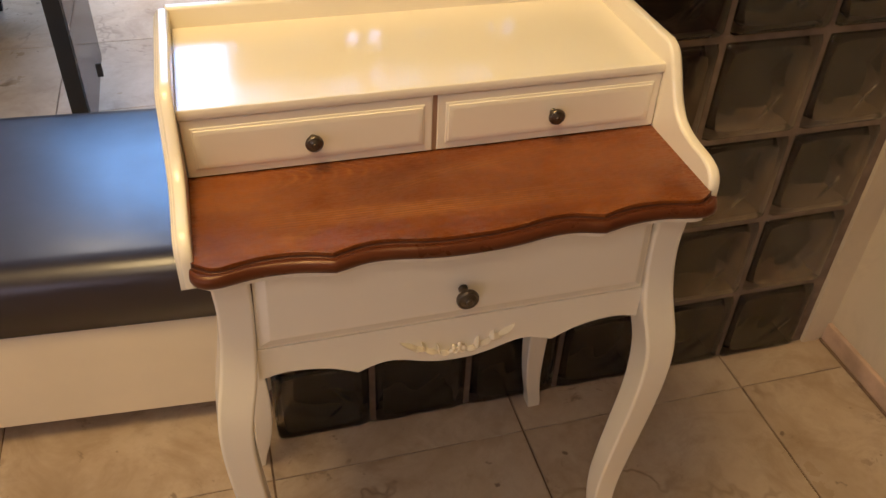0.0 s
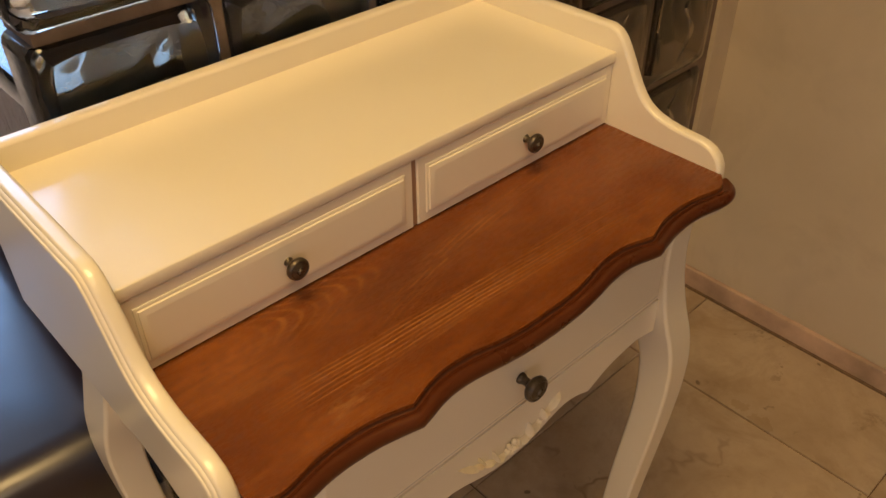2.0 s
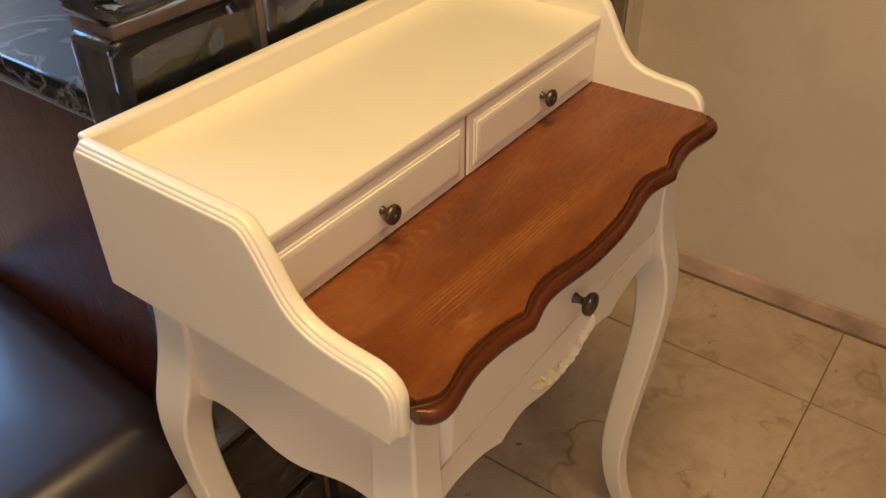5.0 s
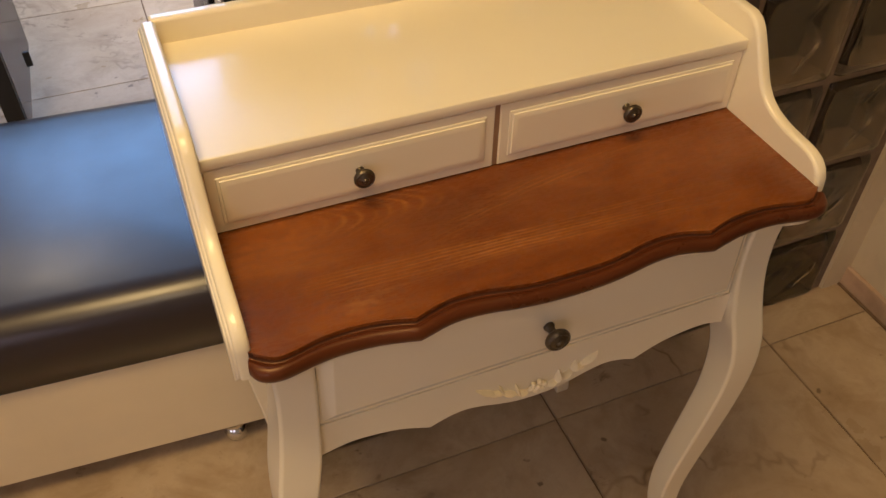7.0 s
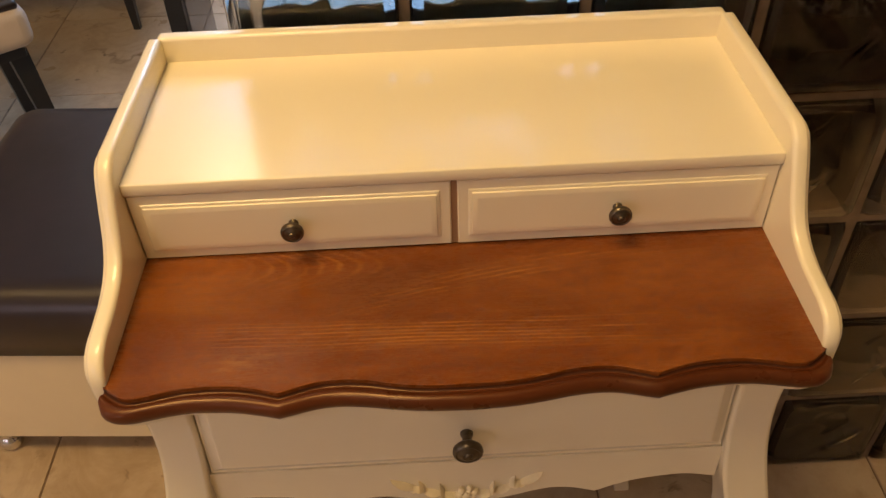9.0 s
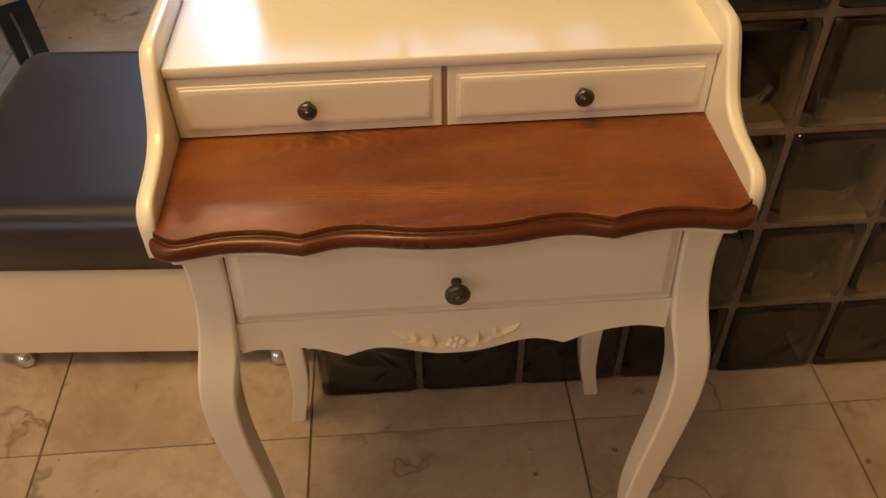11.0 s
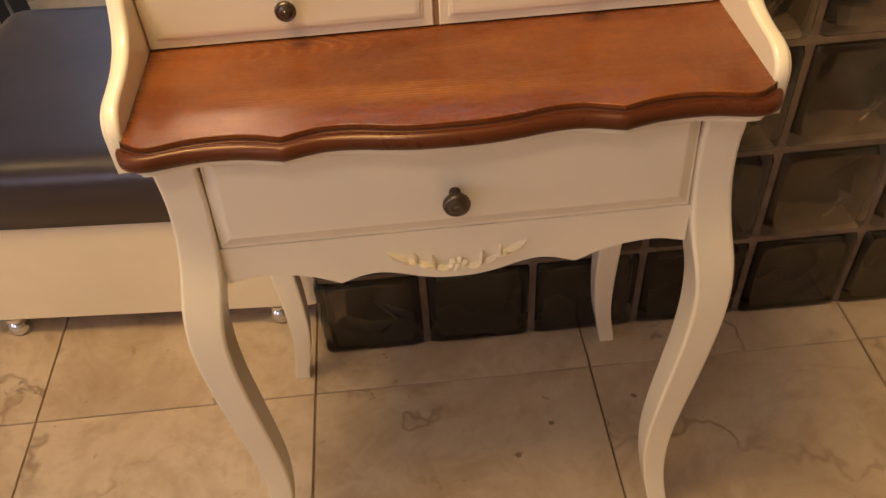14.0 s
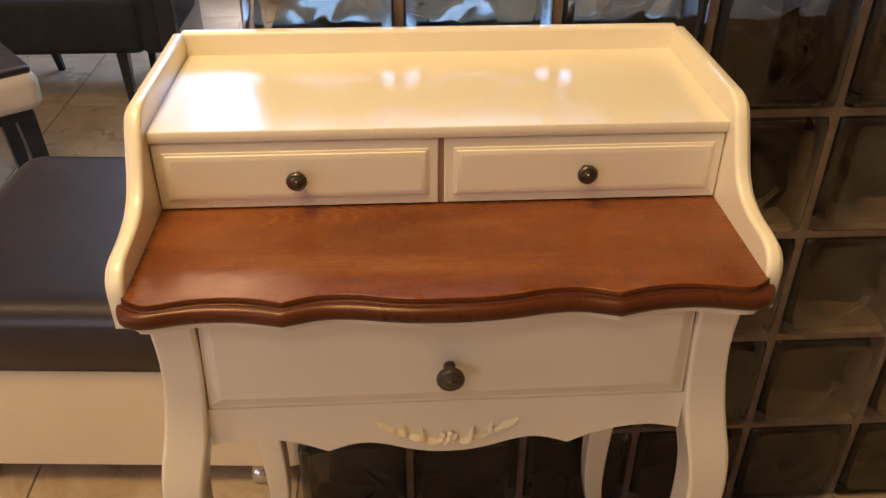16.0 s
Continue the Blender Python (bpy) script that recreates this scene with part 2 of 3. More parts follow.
MAHOGANY = wood("dark_red_veneer", (0.085, 0.022, 0.013), (0.040, 0.011, 0.008), 0.30, 0.3, (2.0, 2.0, 1.0), 0.0001, 0.8)
BLACK = plain("black_lacquer", (0.018, 0.017, 0.018), 0.35, vary=0.2)
BLACK_CLOTH = plain("black_upholstery", (0.015, 0.014, 0.015), 0.75, vary=0.25, bump_size=0.0008, bump_scale=600.0)
PALE_CLOTH = plain("pale_beige_upholstery", (0.62, 0.53, 0.45), 0.7, vary=0.08, bump_size=0.0006, bump_scale=500.0)
CEILING = plain("ceiling_paint", (0.78, 0.72, 0.62), 0.9, vary=0.04, scale=2.0)


def plaster():
    m, t, p = nodes_of("worn_cream_plaster")
    v = coords(t)
    base = ramp(t, noisy(t, v, 1.6, 5, 0.6), [(0.3, (0.49, 0.41, 0.295)), (0.7, (0.61, 0.525, 0.39))])
    smudge = ramp(t, noisy(t, coords(t, (1, 1, 0.8)), 4.2, 5, 0.6, 0.6), [(0.52, grey(0.0)), (0.74, grey(0.5))])
    base = mix(t, smudge, base, (0.40, 0.33, 0.24))
    t.links.new(base, p.inputs["Base Color"])
    p.inputs["Roughness"].default_value = 0.6
    bump(t, p, noisy(t, v, 60.0, 5), 0.4, 0.0015)
    return m


def marble_tile():
    m, t, p = nodes_of("beige_marble_tile")
    v = coords(t, jitter=True)
    cloud = ramp(t, noisy(t, v, 3.0, 7, 0.62, 0.6), [(0.25, (0.345, 0.250, 0.160)), (0.5, (0.460, 0.355, 0.245)), (0.8, (0.54, 0.445, 0.335))])
    grain = noisy(t, v, 24.0, 6, 0.7, 0.3)
    base = mix(t, ramp(t, grain, [(0.45, grey(0.0)), (0.75, grey(0.35))]), cloud, (0.30, 0.21, 0.125))
    # brown veins in some places, broken into short stretches
    vein = ramp(t, noisy(t, v, 1.5, 5, 0.6, 0.3), [(0.490, grey(0.0)), (0.501, grey(0.80)), (0.510, grey(0.0))])
    patch = ramp(t, noisy(t, v, 3.4, 4, 0.6), [(0.50, grey(0.0)), (0.64, grey(1.0))])
    base = mix(t, mix(t, 1.0, vein, patch, "MULTIPLY"), base, (0.165, 0.105, 0.062))
    crackle = ramp(t, noisy(t, v, 16.0, 6, 0.75, 0.5), [(0.58, grey(0.0)), (0.64, grey(0.75)), (0.90, grey(0.8))])
    few = ramp(t, noisy(t, v, 4.6, 3), [(0.50, grey(0.0)), (0.62, grey(1.0))])
    base = mix(t, mix(t, 1.0, crackle, few, "MULTIPLY"), base, (0.15, 0.10, 0.06))
    stain = ramp(t, noisy(t, v, 5.5, 5, 0.7, 0.9), [(0.48, grey(0.0)), (0.74, grey(0.7))])
    base = mix(t, stain, base, (0.27, 0.18, 0.10))
    spots = ramp(t, noisy(t, v, 30.0, 2, 0.5), [(0.715, grey(0.0)), (0.760, grey(0.75))])
    base = mix(t, spots, base, (0.11, 0.07, 0.042))
    t.links.new(base, p.inputs["Base Color"])
    t.links.new(ramp(t, noisy(t, v, 7.0, 5), [(0.3, grey(0.26)), (0.7, grey(0.46))]), p.inputs["Roughness"])
    bump(t, p, noisy(t, v, 90.0, 4), 0.2, 0.0006)
    return m


def black_marble():
    m, t, p = nodes_of("black_marble")
    v = coords(t)
    vein = ramp(t, noisy(t, v, 5.0, 6, 0.62, 2.5), [(0.47, grey(0.0)), (0.5, grey(0.5)), (0.53, grey(0.0))])
    t.links.new(mix(t, vein, (0.015, 0.015, 0.018), (0.25, 0.25, 0.27)), p.inputs["Base Color"])
    p.inputs["Roughness"].default_value = 0.08
    return m


PLASTER, TILE, BLACK_MARBLE = plaster(), marble_tile(), black_marble()
SKIRTING = plain("pinkish_stone_skirting", (0.52, 0.37, 0.27), 0.45, vary=0.38, scale=9.0)
GROUT = plain("brown_grout", (0.19, 0.12, 0.07), 0.9, vary=0.3, scale=40.0)
BACKING = plain("blackish_brown_board", (0.022, 0.0148, 0.0090), 0.8, vary=0.35, gloss=0.1)
FUR = plain("dark_brown_pile", (0.040, 0.022, 0.014), 0.8, vary=0.4, scale=25.0)


# ---- mesh helpers ----
def smooth(bm, degrees=32):
    bm.normal_update()
    for f in bm.faces:
        f.smooth = True
    area = {f: f.calc_area() for f in bm.faces}
    for e in bm.edges:
        if len(e.link_faces) == 2:
            angle, small, large = e.calc_face_angle(0.0), *sorted(area[f] for f in e.link_faces)
            # a large flat face keeps its flatness beside a narrow bevel
            if angle > radians(degrees) or (angle > radians(4) and large > 12 * small):
                e.smooth = False


def mesh_of(name, bm, materials, degrees=32):
    bmesh.ops.recalc_face_normals(bm, faces=bm.faces)
    smooth(bm, degrees)
    data = bpy.data.meshes.new(name)
    bm.to_mesh(data)
    bm.free()
    for m in materials if isinstance(materials, (list, tuple)) else [materials]:
        data.materials.append(m)
    return data


def part(name, bm, material, parent, label="", degrees=32):
    ob = new(name, mesh_of(name, bm, material, degrees))
    ob.parent = parent
    return tagged(ob, label)


def thing(name, m, label, category, group="", kind=""):
    ob = new(name)
    ob.empty_display_size = 0.05
    ob.matrix_world = m
    return tagged(ob, label, category, group, kind)


def solid(name, bm, material, label, category, group="", kind="", degrees=32):
    return tagged(new(name, mesh_of(name, bm, material, degrees)), label, category, group, kind)


def box(x0, x1, y0, y1, z0, z1, bevel=0.0, segments=2, bm=None):
    own = bmesh.new()
    c = ((x0 + x1) / 2, (y0 + y1) / 2, (z0 + z1) / 2)
    bmesh.ops.create_cube(own, size=1.0, matrix=Matrix.Translation(c) @ Matrix.Diagonal((x1 - x0, y1 - y0, z1 - z0, 1)))
    if bevel:
        bmesh.ops.bevel(own, geom=list(own.edges), offset=bevel, segments=segments, profile=0.5, affect="EDGES")
    if bm is None:
        return own
    merge(bm, own)
    return bm


def merge(bm, other):
    data = bpy.data.meshes.new("tmp")
    other.to_mesh(data)
    other.free()
    bm.from_mesh(data)
    bpy.data.meshes.remove(data)


def loft(rings, closed=True, caps=True, bm=None):
    """Faces between rings of equally many points; caps close the two ends."""
    bm = bm or bmesh.new()
    made = [[bm.verts.new(p) for p in ring] for ring in rings]
    n = len(made[0])
    for a, b in zip(made, made[1:]):
        for i in range(n if closed else n - 1):
            j = (i + 1) % n
            bm.faces.new((a[i], a[j], b[j], b[i]))
    if caps:
        bm.faces.new(made[0][::-1])
        bm.faces.new(made[-1])
    return bm


def lathe(profile, m, steps=24, bm=None):
    """A turned shape: (radius, height) rows about z, laid by m."""
    rings = [[m @ Vector((max(r, 1e-4) * math.cos(a), max(r, 1e-4) * math.sin(a), h)) for a in (2 * math.pi * k / steps for k in range(steps))] for r, h in profile]
    return loft(rings, bm=bm)


def spline(points, n):
    """n points on a smooth curve through the given ones."""
    p = np.array(points, float)
    d = np.r_[0, np.cumsum(np.linalg.norm(np.diff(p, axis=0), axis=1))]
    slope = np.gradient(p, d, axis=0)
    out = []
    for s in np.linspace(0, d[-1], n):
        k = min(max(np.searchsorted(d, s) - 1, 0), len(d) - 2)
        h = d[k + 1] - d[k]
        u = (s - d[k]) / h
        out.append((2 * u**3 - 3 * u**2 + 1) * p[k] + (u**3 - 2 * u**2 + u) * h * slope[k] + (3 * u**2 - 2 * u**3) * p[k + 1] + (u**3 - u**2) * h * slope[k + 1])
    return [tuple(map(float, q)) for q in out]


def interp(x, xs, ys):
    return float(np.interp(x, xs, ys))


# ---- the setting ----
EAST, NORTH, WEST, SOUTH, TOP = 1.04, 3.8, -4.0, -3.4, 3.7
floor = solid("floor", box(WEST - 0.2, 1.6, SOUTH - 0.2, NORTH + 0.2, -0.12, -0.004), GROUT, "beige marble tiled floor with thin dark joints", "floor", kind="structure")
wall_east = solid("wall_east", box(EAST, EAST + 0.2, -0.72, NORTH, 0.0, TOP, 0.004), PLASTER, "worn cream plastered wall beside the desk", "wall", kind="structure")
bm = box(1.285, 1.45, SOUTH, -1.72, 0.0, TOP)
box(1.285, 1.45, -1.72, -0.72, 2.1, TOP, bm=bm)
wall_entrance = solid("wall_entrance", bm, PLASTER, "cream plastered wall round the entrance door", "wall", kind="structure")
bm = box(WEST, -2.9, SOUTH - 0.2, SOUTH, 0.0, TOP)
box(-1.5, 1.45, SOUTH - 0.2, SOUTH, 0.0, TOP, bm=bm)
box(-2.9, -1.5, SOUTH - 0.2, SOUTH, 0.0, 1.2, bm=bm)
box(-2.9, -1.5, SOUTH - 0.2, SOUTH, 2.6, TOP, bm=bm)
wall_south = solid("wall_south", bm, PLASTER, "cream plastered wall with an added window", "wall", kind="structure")
bm = box(WEST - 0.2, WEST, SOUTH, -2.65, 0.0, TOP)
box(WEST - 0.2, WEST, -1.15, NORTH, 0.0, TOP, bm=bm)
box(WEST - 0.2, WEST, -2.65, -1.15, 0.0, 0.85, bm=bm)
box(WEST - 0.2, WEST, -2.65, -1.15, 2.35, TOP, bm=bm)
wall_west = solid("wall_west", bm, PLASTER, "cream plastered wall with an added window", "wall", kind="structure")
bm = box(WEST, EAST + 0.2, NORTH, NORTH + 0.2, 0.0, 0.9)
box(WEST, -1.30, NORTH, NORTH + 0.2, 0.9, TOP, bm=bm)
box(1.2, EAST + 0.2, NORTH, NORTH + 0.2, 0.9, TOP, bm=bm)
box(-1.30, 1.2, NORTH, NORTH + 0.2, 3.35, TOP, bm=bm)
wall_north = solid("wall_north", bm, PLASTER, "cream plastered wall with a high window", "wall", kind="structure")
ceiling = solid("ceiling", box(WEST - 0.2, 1.6, SOUTH - 0.2, NORTH + 0.2, TOP, TOP + 0.1), CEILING, "plain off-white ceiling", "ceiling", kind="structure")
window_1 = thing("window_1", pose(-0.05, NORTH + 0.1, 0.9), "high daylight window with slim dark frame", "window", kind="structure")
bm = box(-1.25, 1.25, -0.03, 0.03, 0.0, 0.05)
box(-1.25, 1.25, -0.03, 0.03, 2.40, 2.45, bm=bm)
box(-1.25, -1.20, -0.03, 0.03, 0.05, 2.40, bm=bm)
box(1.20, 1.25, -0.03, 0.03, 0.05, 2.40, bm=bm)
box(-0.025, 0.025, -0.03, 0.03, 0.05, 2.40, bm=bm)
part("window_frame", bm, BLACK, window_1)

PANE = glass("window_glass", (0.95, 0.97, 0.97))


def window(name, m, w, h):
    """A two-light window: frame, middle bar, sill and two panes, in a hole w wide and h high."""
    win = thing(name, m, "added unseen window with a white frame and two panes", "window", kind="structure")
    bm = box(-w / 2, w / 2, -0.03, 0.03, 0.0, 0.05, 0.003)
    box(-w / 2, w / 2, -0.03, 0.03, h - 0.05, h, 0.003, bm=bm)
    for x in (-w / 2 + 0.025, 0.0, w / 2 - 0.025):
        box(x - 0.025, x + 0.025, -0.028, 0.028, 0.05, h - 0.05, 0.003, bm=bm)
    part("window_frame", bm, CEILING, win)
    for x0 in (-w / 2 + 0.05, 0.025):
        pane = part("pane", box(x0, x0 + w / 2 - 0.075, -0.003, 0.003, 0.05, h - 0.05), PANE, win)
        pane.visible_shadow = False


# unseen windows, added to close the openings at the two fill lamps
window("added_window_2", pose(WEST - 0.1, -1.9, 0.85, 0, 0, 90), 1.5, 1.5)
window("added_window_3", pose(-2.2, SOUTH - 0.1, 1.2), 1.4, 1.4)
for x in (-1.20, 0.025):
    pane = part("pane", box(x, x + 1.175, -0.003, 0.003, 0.05, 2.40), PANE, window_1)
    pane.visible_shadow = False

bm = box(EAST - 0.013, EAST - 0.0005, -0.722, -0.004, 0.0, 0.052, 0.003)
baseboard = solid("baseboard", bm, SKIRTING, "low pinkish stone skirting with dark dirt along it", "baseboard", kind="structure")
part("joint", box(EAST - 0.0190, EAST - 0.0132, -0.722, -0.004, 0.0, 0.0060, 0.002), GROUT, baseboard, "dark dirty joint along the floor")
bm = box(EAST - 0.0005, 1.28, -0.733, -0.7205, 0.0, 0.052, 0.003)
baseboard_return = solid("baseboard_return", bm, SKIRTING, "low stone skirting round the wall's end", "baseboard", kind="structure")

door_1 = thing("door_1", pose(1.285, -0.72, 0.0), "dark red-brown wooden entrance door in a black frame", "door", kind="structure")
bm = box(-0.02, 0.10, -0.05, -0.0015, 0.0, 2.1, 0.003)
box(-0.02, 0.10, -1.0, -0.95, 0.0, 2.1, 0.003, bm=bm)
box(-0.02, 0.10, -0.95, -0.05, 2.05, 2.1, 0.003, bm=bm)
part("door_frame", bm, BLACK, door_1)
part("door_leaf", box(0.0, 0.045, -0.948, -0.052, 0.012, 2.048, 0.003), MAHOGANY, door_1)
part("threshold", box(-0.035, 0.06, -0.948, -0.052, 0.0, 0.010, 0.003), CHROME, door_1, "worn metal threshold strip")

# ---- glass block wall ----
GX, GZ, PX, PZ, COLUMNS, ROWS_UP = -0.243, -0.008, 0.2, 0.2, 6, 11


def glass_block(open_end=False):
    """A hollow block: rounded outer shell, and a cavity with wavy front and back."""
    bm = bmesh.new()
    hx, hz, n = 0.0945, 0.0945, 37
    outer = []
    for inset, y in ((0.014, 0.0), (0.006, 0.0015), (0.0015, 0.006), (0.0, 0.012), (0.0, 0.068), (0.0015, 0.074), (0.006, 0.0785), (0.014, 0.080)):
        ring = []
        for cx, cz, a0 in ((1, 1, 0), (-1, 1, 90), (-1, -1, 180), (1, -1, 270)):
            for k in range(4):
                a, r = radians(a0 + 30 * k), 0.012
                ring.append((cx * (hx - inset - r) + r * math.cos(a), y, cz * (hz - inset - r) + r * math.sin(a)))
        outer.append(ring)
    loft(outer, bm=bm)
    ix, iz, y0, y1 = 0.0790, 0.0790, 0.009, 0.071

    def wave(u, v, side):
        edge = min(1.0, 4 * (1 - abs(u)), 4 * (1 - abs(v)))
        edge = edge * edge * (3 - 2 * edge)
        bend = math.sin(4.6 * u + 1.9 * math.sin(2.6 * v + side) + 2 * side) + 0.45 * math.sin(5.5 * v + 3.1 * u + 3 * side)
        zigzag = 0.12 - 0.55 * side + 0.5 * abs((1.5 * v + 0.35) % 2.0 - 1.0)
        arc = -0.62 + 0.35 * u * u + 0.9 * side
        ridge = math.exp(-(((u - zigzag) / 0.14) ** 2)) + 0.4 * math.exp(-(((v - arc) / 0.16) ** 2))
        return edge * (0.0012 * bend + 0.0032 * ridge * (0.5 if side else 1.0))

    sheets = []
    for side, y in ((0, y0), (1, y1)):
        sheets.append([[bm.verts.new((ix * u * math.sqrt(1 - 0.13 * v**4), y + wave(u, v, side), iz * v * math.sqrt(1 - 0.13 * u**4))) for u in np.linspace(-1, 1, n)] for v in np.linspace(-1, 1, n)])
    for side, s in enumerate(sheets):
        for a in range(n - 1):
            for b in range(n - 1):
                q = (s[a][b], s[a][b + 1], s[a + 1][b + 1], s[a + 1][b])
                bm.faces.new(q if side else q[::-1])
    f, k = sheets
    rim = [(0, i) for i in range(n - 1)] + [(i, n - 1) for i in range(n - 1)] + [(n - 1, i) for i in range(n - 1, 0, -1)] + [(i, 0) for i in range(n - 1, 0, -1)]
    for (a, b), (c, d) in zip(rim, rim[1:] + rim[:1]):
        bm.faces.new((f[a][b], f[c][d], k[c][d], k[a][b]))
    bm.normal_update()
    # outer faces point outwards, the cavity's into the hollow
    shell = [q for q in bm.faces if len(q.verts) != 4 or max(abs(w.co.x) for w in q.verts) > 0.0800 or max(abs(w.co.z) for w in q.verts) > 0.0800]
    hollow = [q for q in bm.faces if q not in set(shell)]
    centre = Vector((0, 0.04, 0))
    for faces, sign in ((shell, 1), (hollow, -1)):
        for q in faces:
            if (q.calc_center_median() - centre).dot(q.normal) * sign < 0:
                q.normal_flip()
    # the edges that lie in the mortar are coated
    for q in shell:
        c = q.calc_center_median()
        if len(q.verts) == 4 and abs(c.y - 0.04) < 0.001:
            q.material_index = 2 if open_end and c.x < -0.09 else 1
    smooth(bm, 50)
    data = bpy.data.meshes.new("glass_block")
    bm.to_mesh(data)
    bm.free()
    data.materials.append(BLOCK_GLASS)
    data.materials.append(EDGE_PAINT)
    data.materials.append(BARE_EDGE)
    return data


block_wall = thing("glass_block_wall", pose(0, 0, 0), "wall of clear wavy glass blocks in brown-grey mortar", "glass wall", kind="structure")
bm = bmesh.new()
right_end = GX + COLUMNS * PX
for r in range(ROWS_UP + 1):
    z = GZ + r * PZ
    box(GX + 0.016, right_end + 0.02, 0.005, 0.075, max(z - 0.007, 0.0), z + 0.007, bm=bm)
for c in range(1, COLUMNS + 1):
    x = GX + c * PX
    for r in range(ROWS_UP):
        z = GZ + r * PZ
        box(x - 0.0075, x + 0.0075 if c < COLUMNS else x + 0.02, 0.0055, 0.0745, max(z + 0.007, 0.0), z + PZ - 0.007, bm=bm)
part("mortar", bm, MORTAR, block_wall)
block_mesh, end_mesh = glass_block(), glass_block(True)
turn = random.Random(4)
for r in range(ROWS_UP):
    for c in range(COLUMNS):
        ob = new("glass_block", block_mesh if c else end_mesh)
        ob.parent = block_wall
        ob.visible_shadow = not 0 < r < 4  # the lower blocks let light in onto the board behind them
        ob.matrix_basis = pose(GX + (c + 0.5) * PX, -0.005, GZ + (r + 0.5) * PZ) @ (pose(0, 0.08, 0, 0, 0, 180) if turn.random() < 0.5 and c else pose(0, 0, 0))
bm = box(right_end + 0.0205, EAST - 0.0005, -0.004, 0.09, 0.0, GZ + ROWS_UP * PZ + 0.007)
solid("wall_pier", bm, PLASTER, "narrow plastered strip beside the glass blocks", "wall", kind="structure")
bm = box(GX, EAST - 0.0005, 0.0, 0.09, GZ + ROWS_UP * PZ + 0.008, TOP)
solid("wall_over_blocks", bm, PLASTER, "plastered wall above the glass blocks", "wall", kind="structure")

# ---- counter behind the glass blocks ----
counter = thing("counter", pose(-0.195, 0.10, 0.0), "dark red wooden counter with a black marble top", "counter")
part("body", box(0.0, 1.18, 0.0, 0.60, 0.0, 0.86, 0.002), MAHOGANY, counter)
part("back_board", box(0.01, 1.17, -0.008, -0.001, 0.0, 0.858, 0.001), BACKING, counter, "blackish brown board")
part("worktop", box(-0.02, 1.185, -0.010, 0.62, 0.8605, 0.90, 0.004), BLACK_MARBLE, counter, "polished black marble top")

# ---- ottoman ----
ottoman = thing("ottoman", pose(-0.553, 0.391, 0.0, 0, 0, -3.8), "square ottoman with dark brown padded top and cream sides", "ottoman")


def cushion(hx, hy, z0, z1, r, crown, bm=None):
    """A padded block with rounded edges and a slightly crowned top."""
    rings = []
    steps = 10
    rows = [(0.010, z0)] + [(0.0, z0 + 0.008)] + [(r * (1 - math.cos(a)), z1 - r + r * math.sin(a)) for a in np.linspace(0, math.pi / 2, 7)] + [(r + 0.05, z1 + crown * 0.4), (r + 0.10, z1 + crown * 0.8), (r + 0.16, z1 + crown)]
    for inset, z in rows:
        rc = max(0.03, 0.045 - inset * 0.3)
        ring = []
        for cx, cy, a0 in ((1, 1, 0), (-1, 1, 90), (-1, -1, 180), (1, -1, 270)):
            for k in range(steps):
                a = radians(a0 + 90 * k / (steps - 1))
                ring.append((cx * (hx - inset - rc) + rc * math.cos(a), cy * (hy - inset - rc) + rc * math.sin(a), z))
        rings.append(ring)
    return loft(rings, bm=bm)


part("padded_top", cushion(0.356, 0.302, 0.288, 0.424, 0.062, 0.006), DARK_LEATHER, ottoman, "dark brown leatherette pad", 60)
part("base", cushion(0.349, 0.294, 0.049, 0.290, 0.008, 0.0), CREAM_LEATHER, ottoman, "cream leatherette sides", 60)
for sx in (-1, 1):
    for sy in (-1, 1):
        foot = lathe([(0.0, 0.0), (0.012, 0.0), (0.020, 0.008), (0.022, 0.018), (0.018, 0.030), (0.010, 0.036), (0.010, 0.040), (0.020, 0.042), (0.020, 0.050), (0.0, 0.050)], pose(-0.283 if sx < 0 else 0.243, sy * 0.272, 0.0), 16)
        part("foot", foot, CHROME, ottoman, "small bright chrome ball foot", 50)

# ---- writing desk ----
desk = thing("writing_desk", pose(-0.0025, -0.217, 0), "cream lacquered writing desk with brown wooden top and cabriole legs", "desk")

CURVE = spline([(-0.022, 0.9195), (-0.0290, 0.9168), (-0.0350, 0.9105), (-0.0412, 0.9005), (-0.0488, 0.8875), (-0.0575, 0.8715), (-0.0668, 0.8575), (-0.0780, 0.8462), (-0.0915, 0.8385), (-0.112, 0.8327), (-0.139, 0.8297), (-0.157, 0.8283), (-0.1680, 0.8245), (-0.1745, 0.8170), (-0.1765, 0.8070)], 30)
SIDE = [(0.186, 0.766), (0.186, 0.768), (0.186, 0.9140), (0.1805, 0.9195), (0.10, 0.9195), (0.03, 0.9195), (-0.012, 0.9195)] + CURVE + [(-0.1765, 0.795), (-0.1765, 0.775), (-0.1765, 0.766)]


def inset_outline(outline, d, keep):
    """The outline moved inwards by d, except where keep says it runs along plain edges."""
    out, n = [], len(outline)
    for i, (y, z) in enumerate(outline):
        if keep(i):
            out.append((y, z))
            continue
        a, b = Vector(outline[i - 1]), Vector(outline[(i + 1) % n])
        t = (b - a).normalized()
        out.append((y - t.y * d, z + t.x * d))
    return out


def bottom_edge(i):
    return i < 1 or i >= len(SIDE) - 1


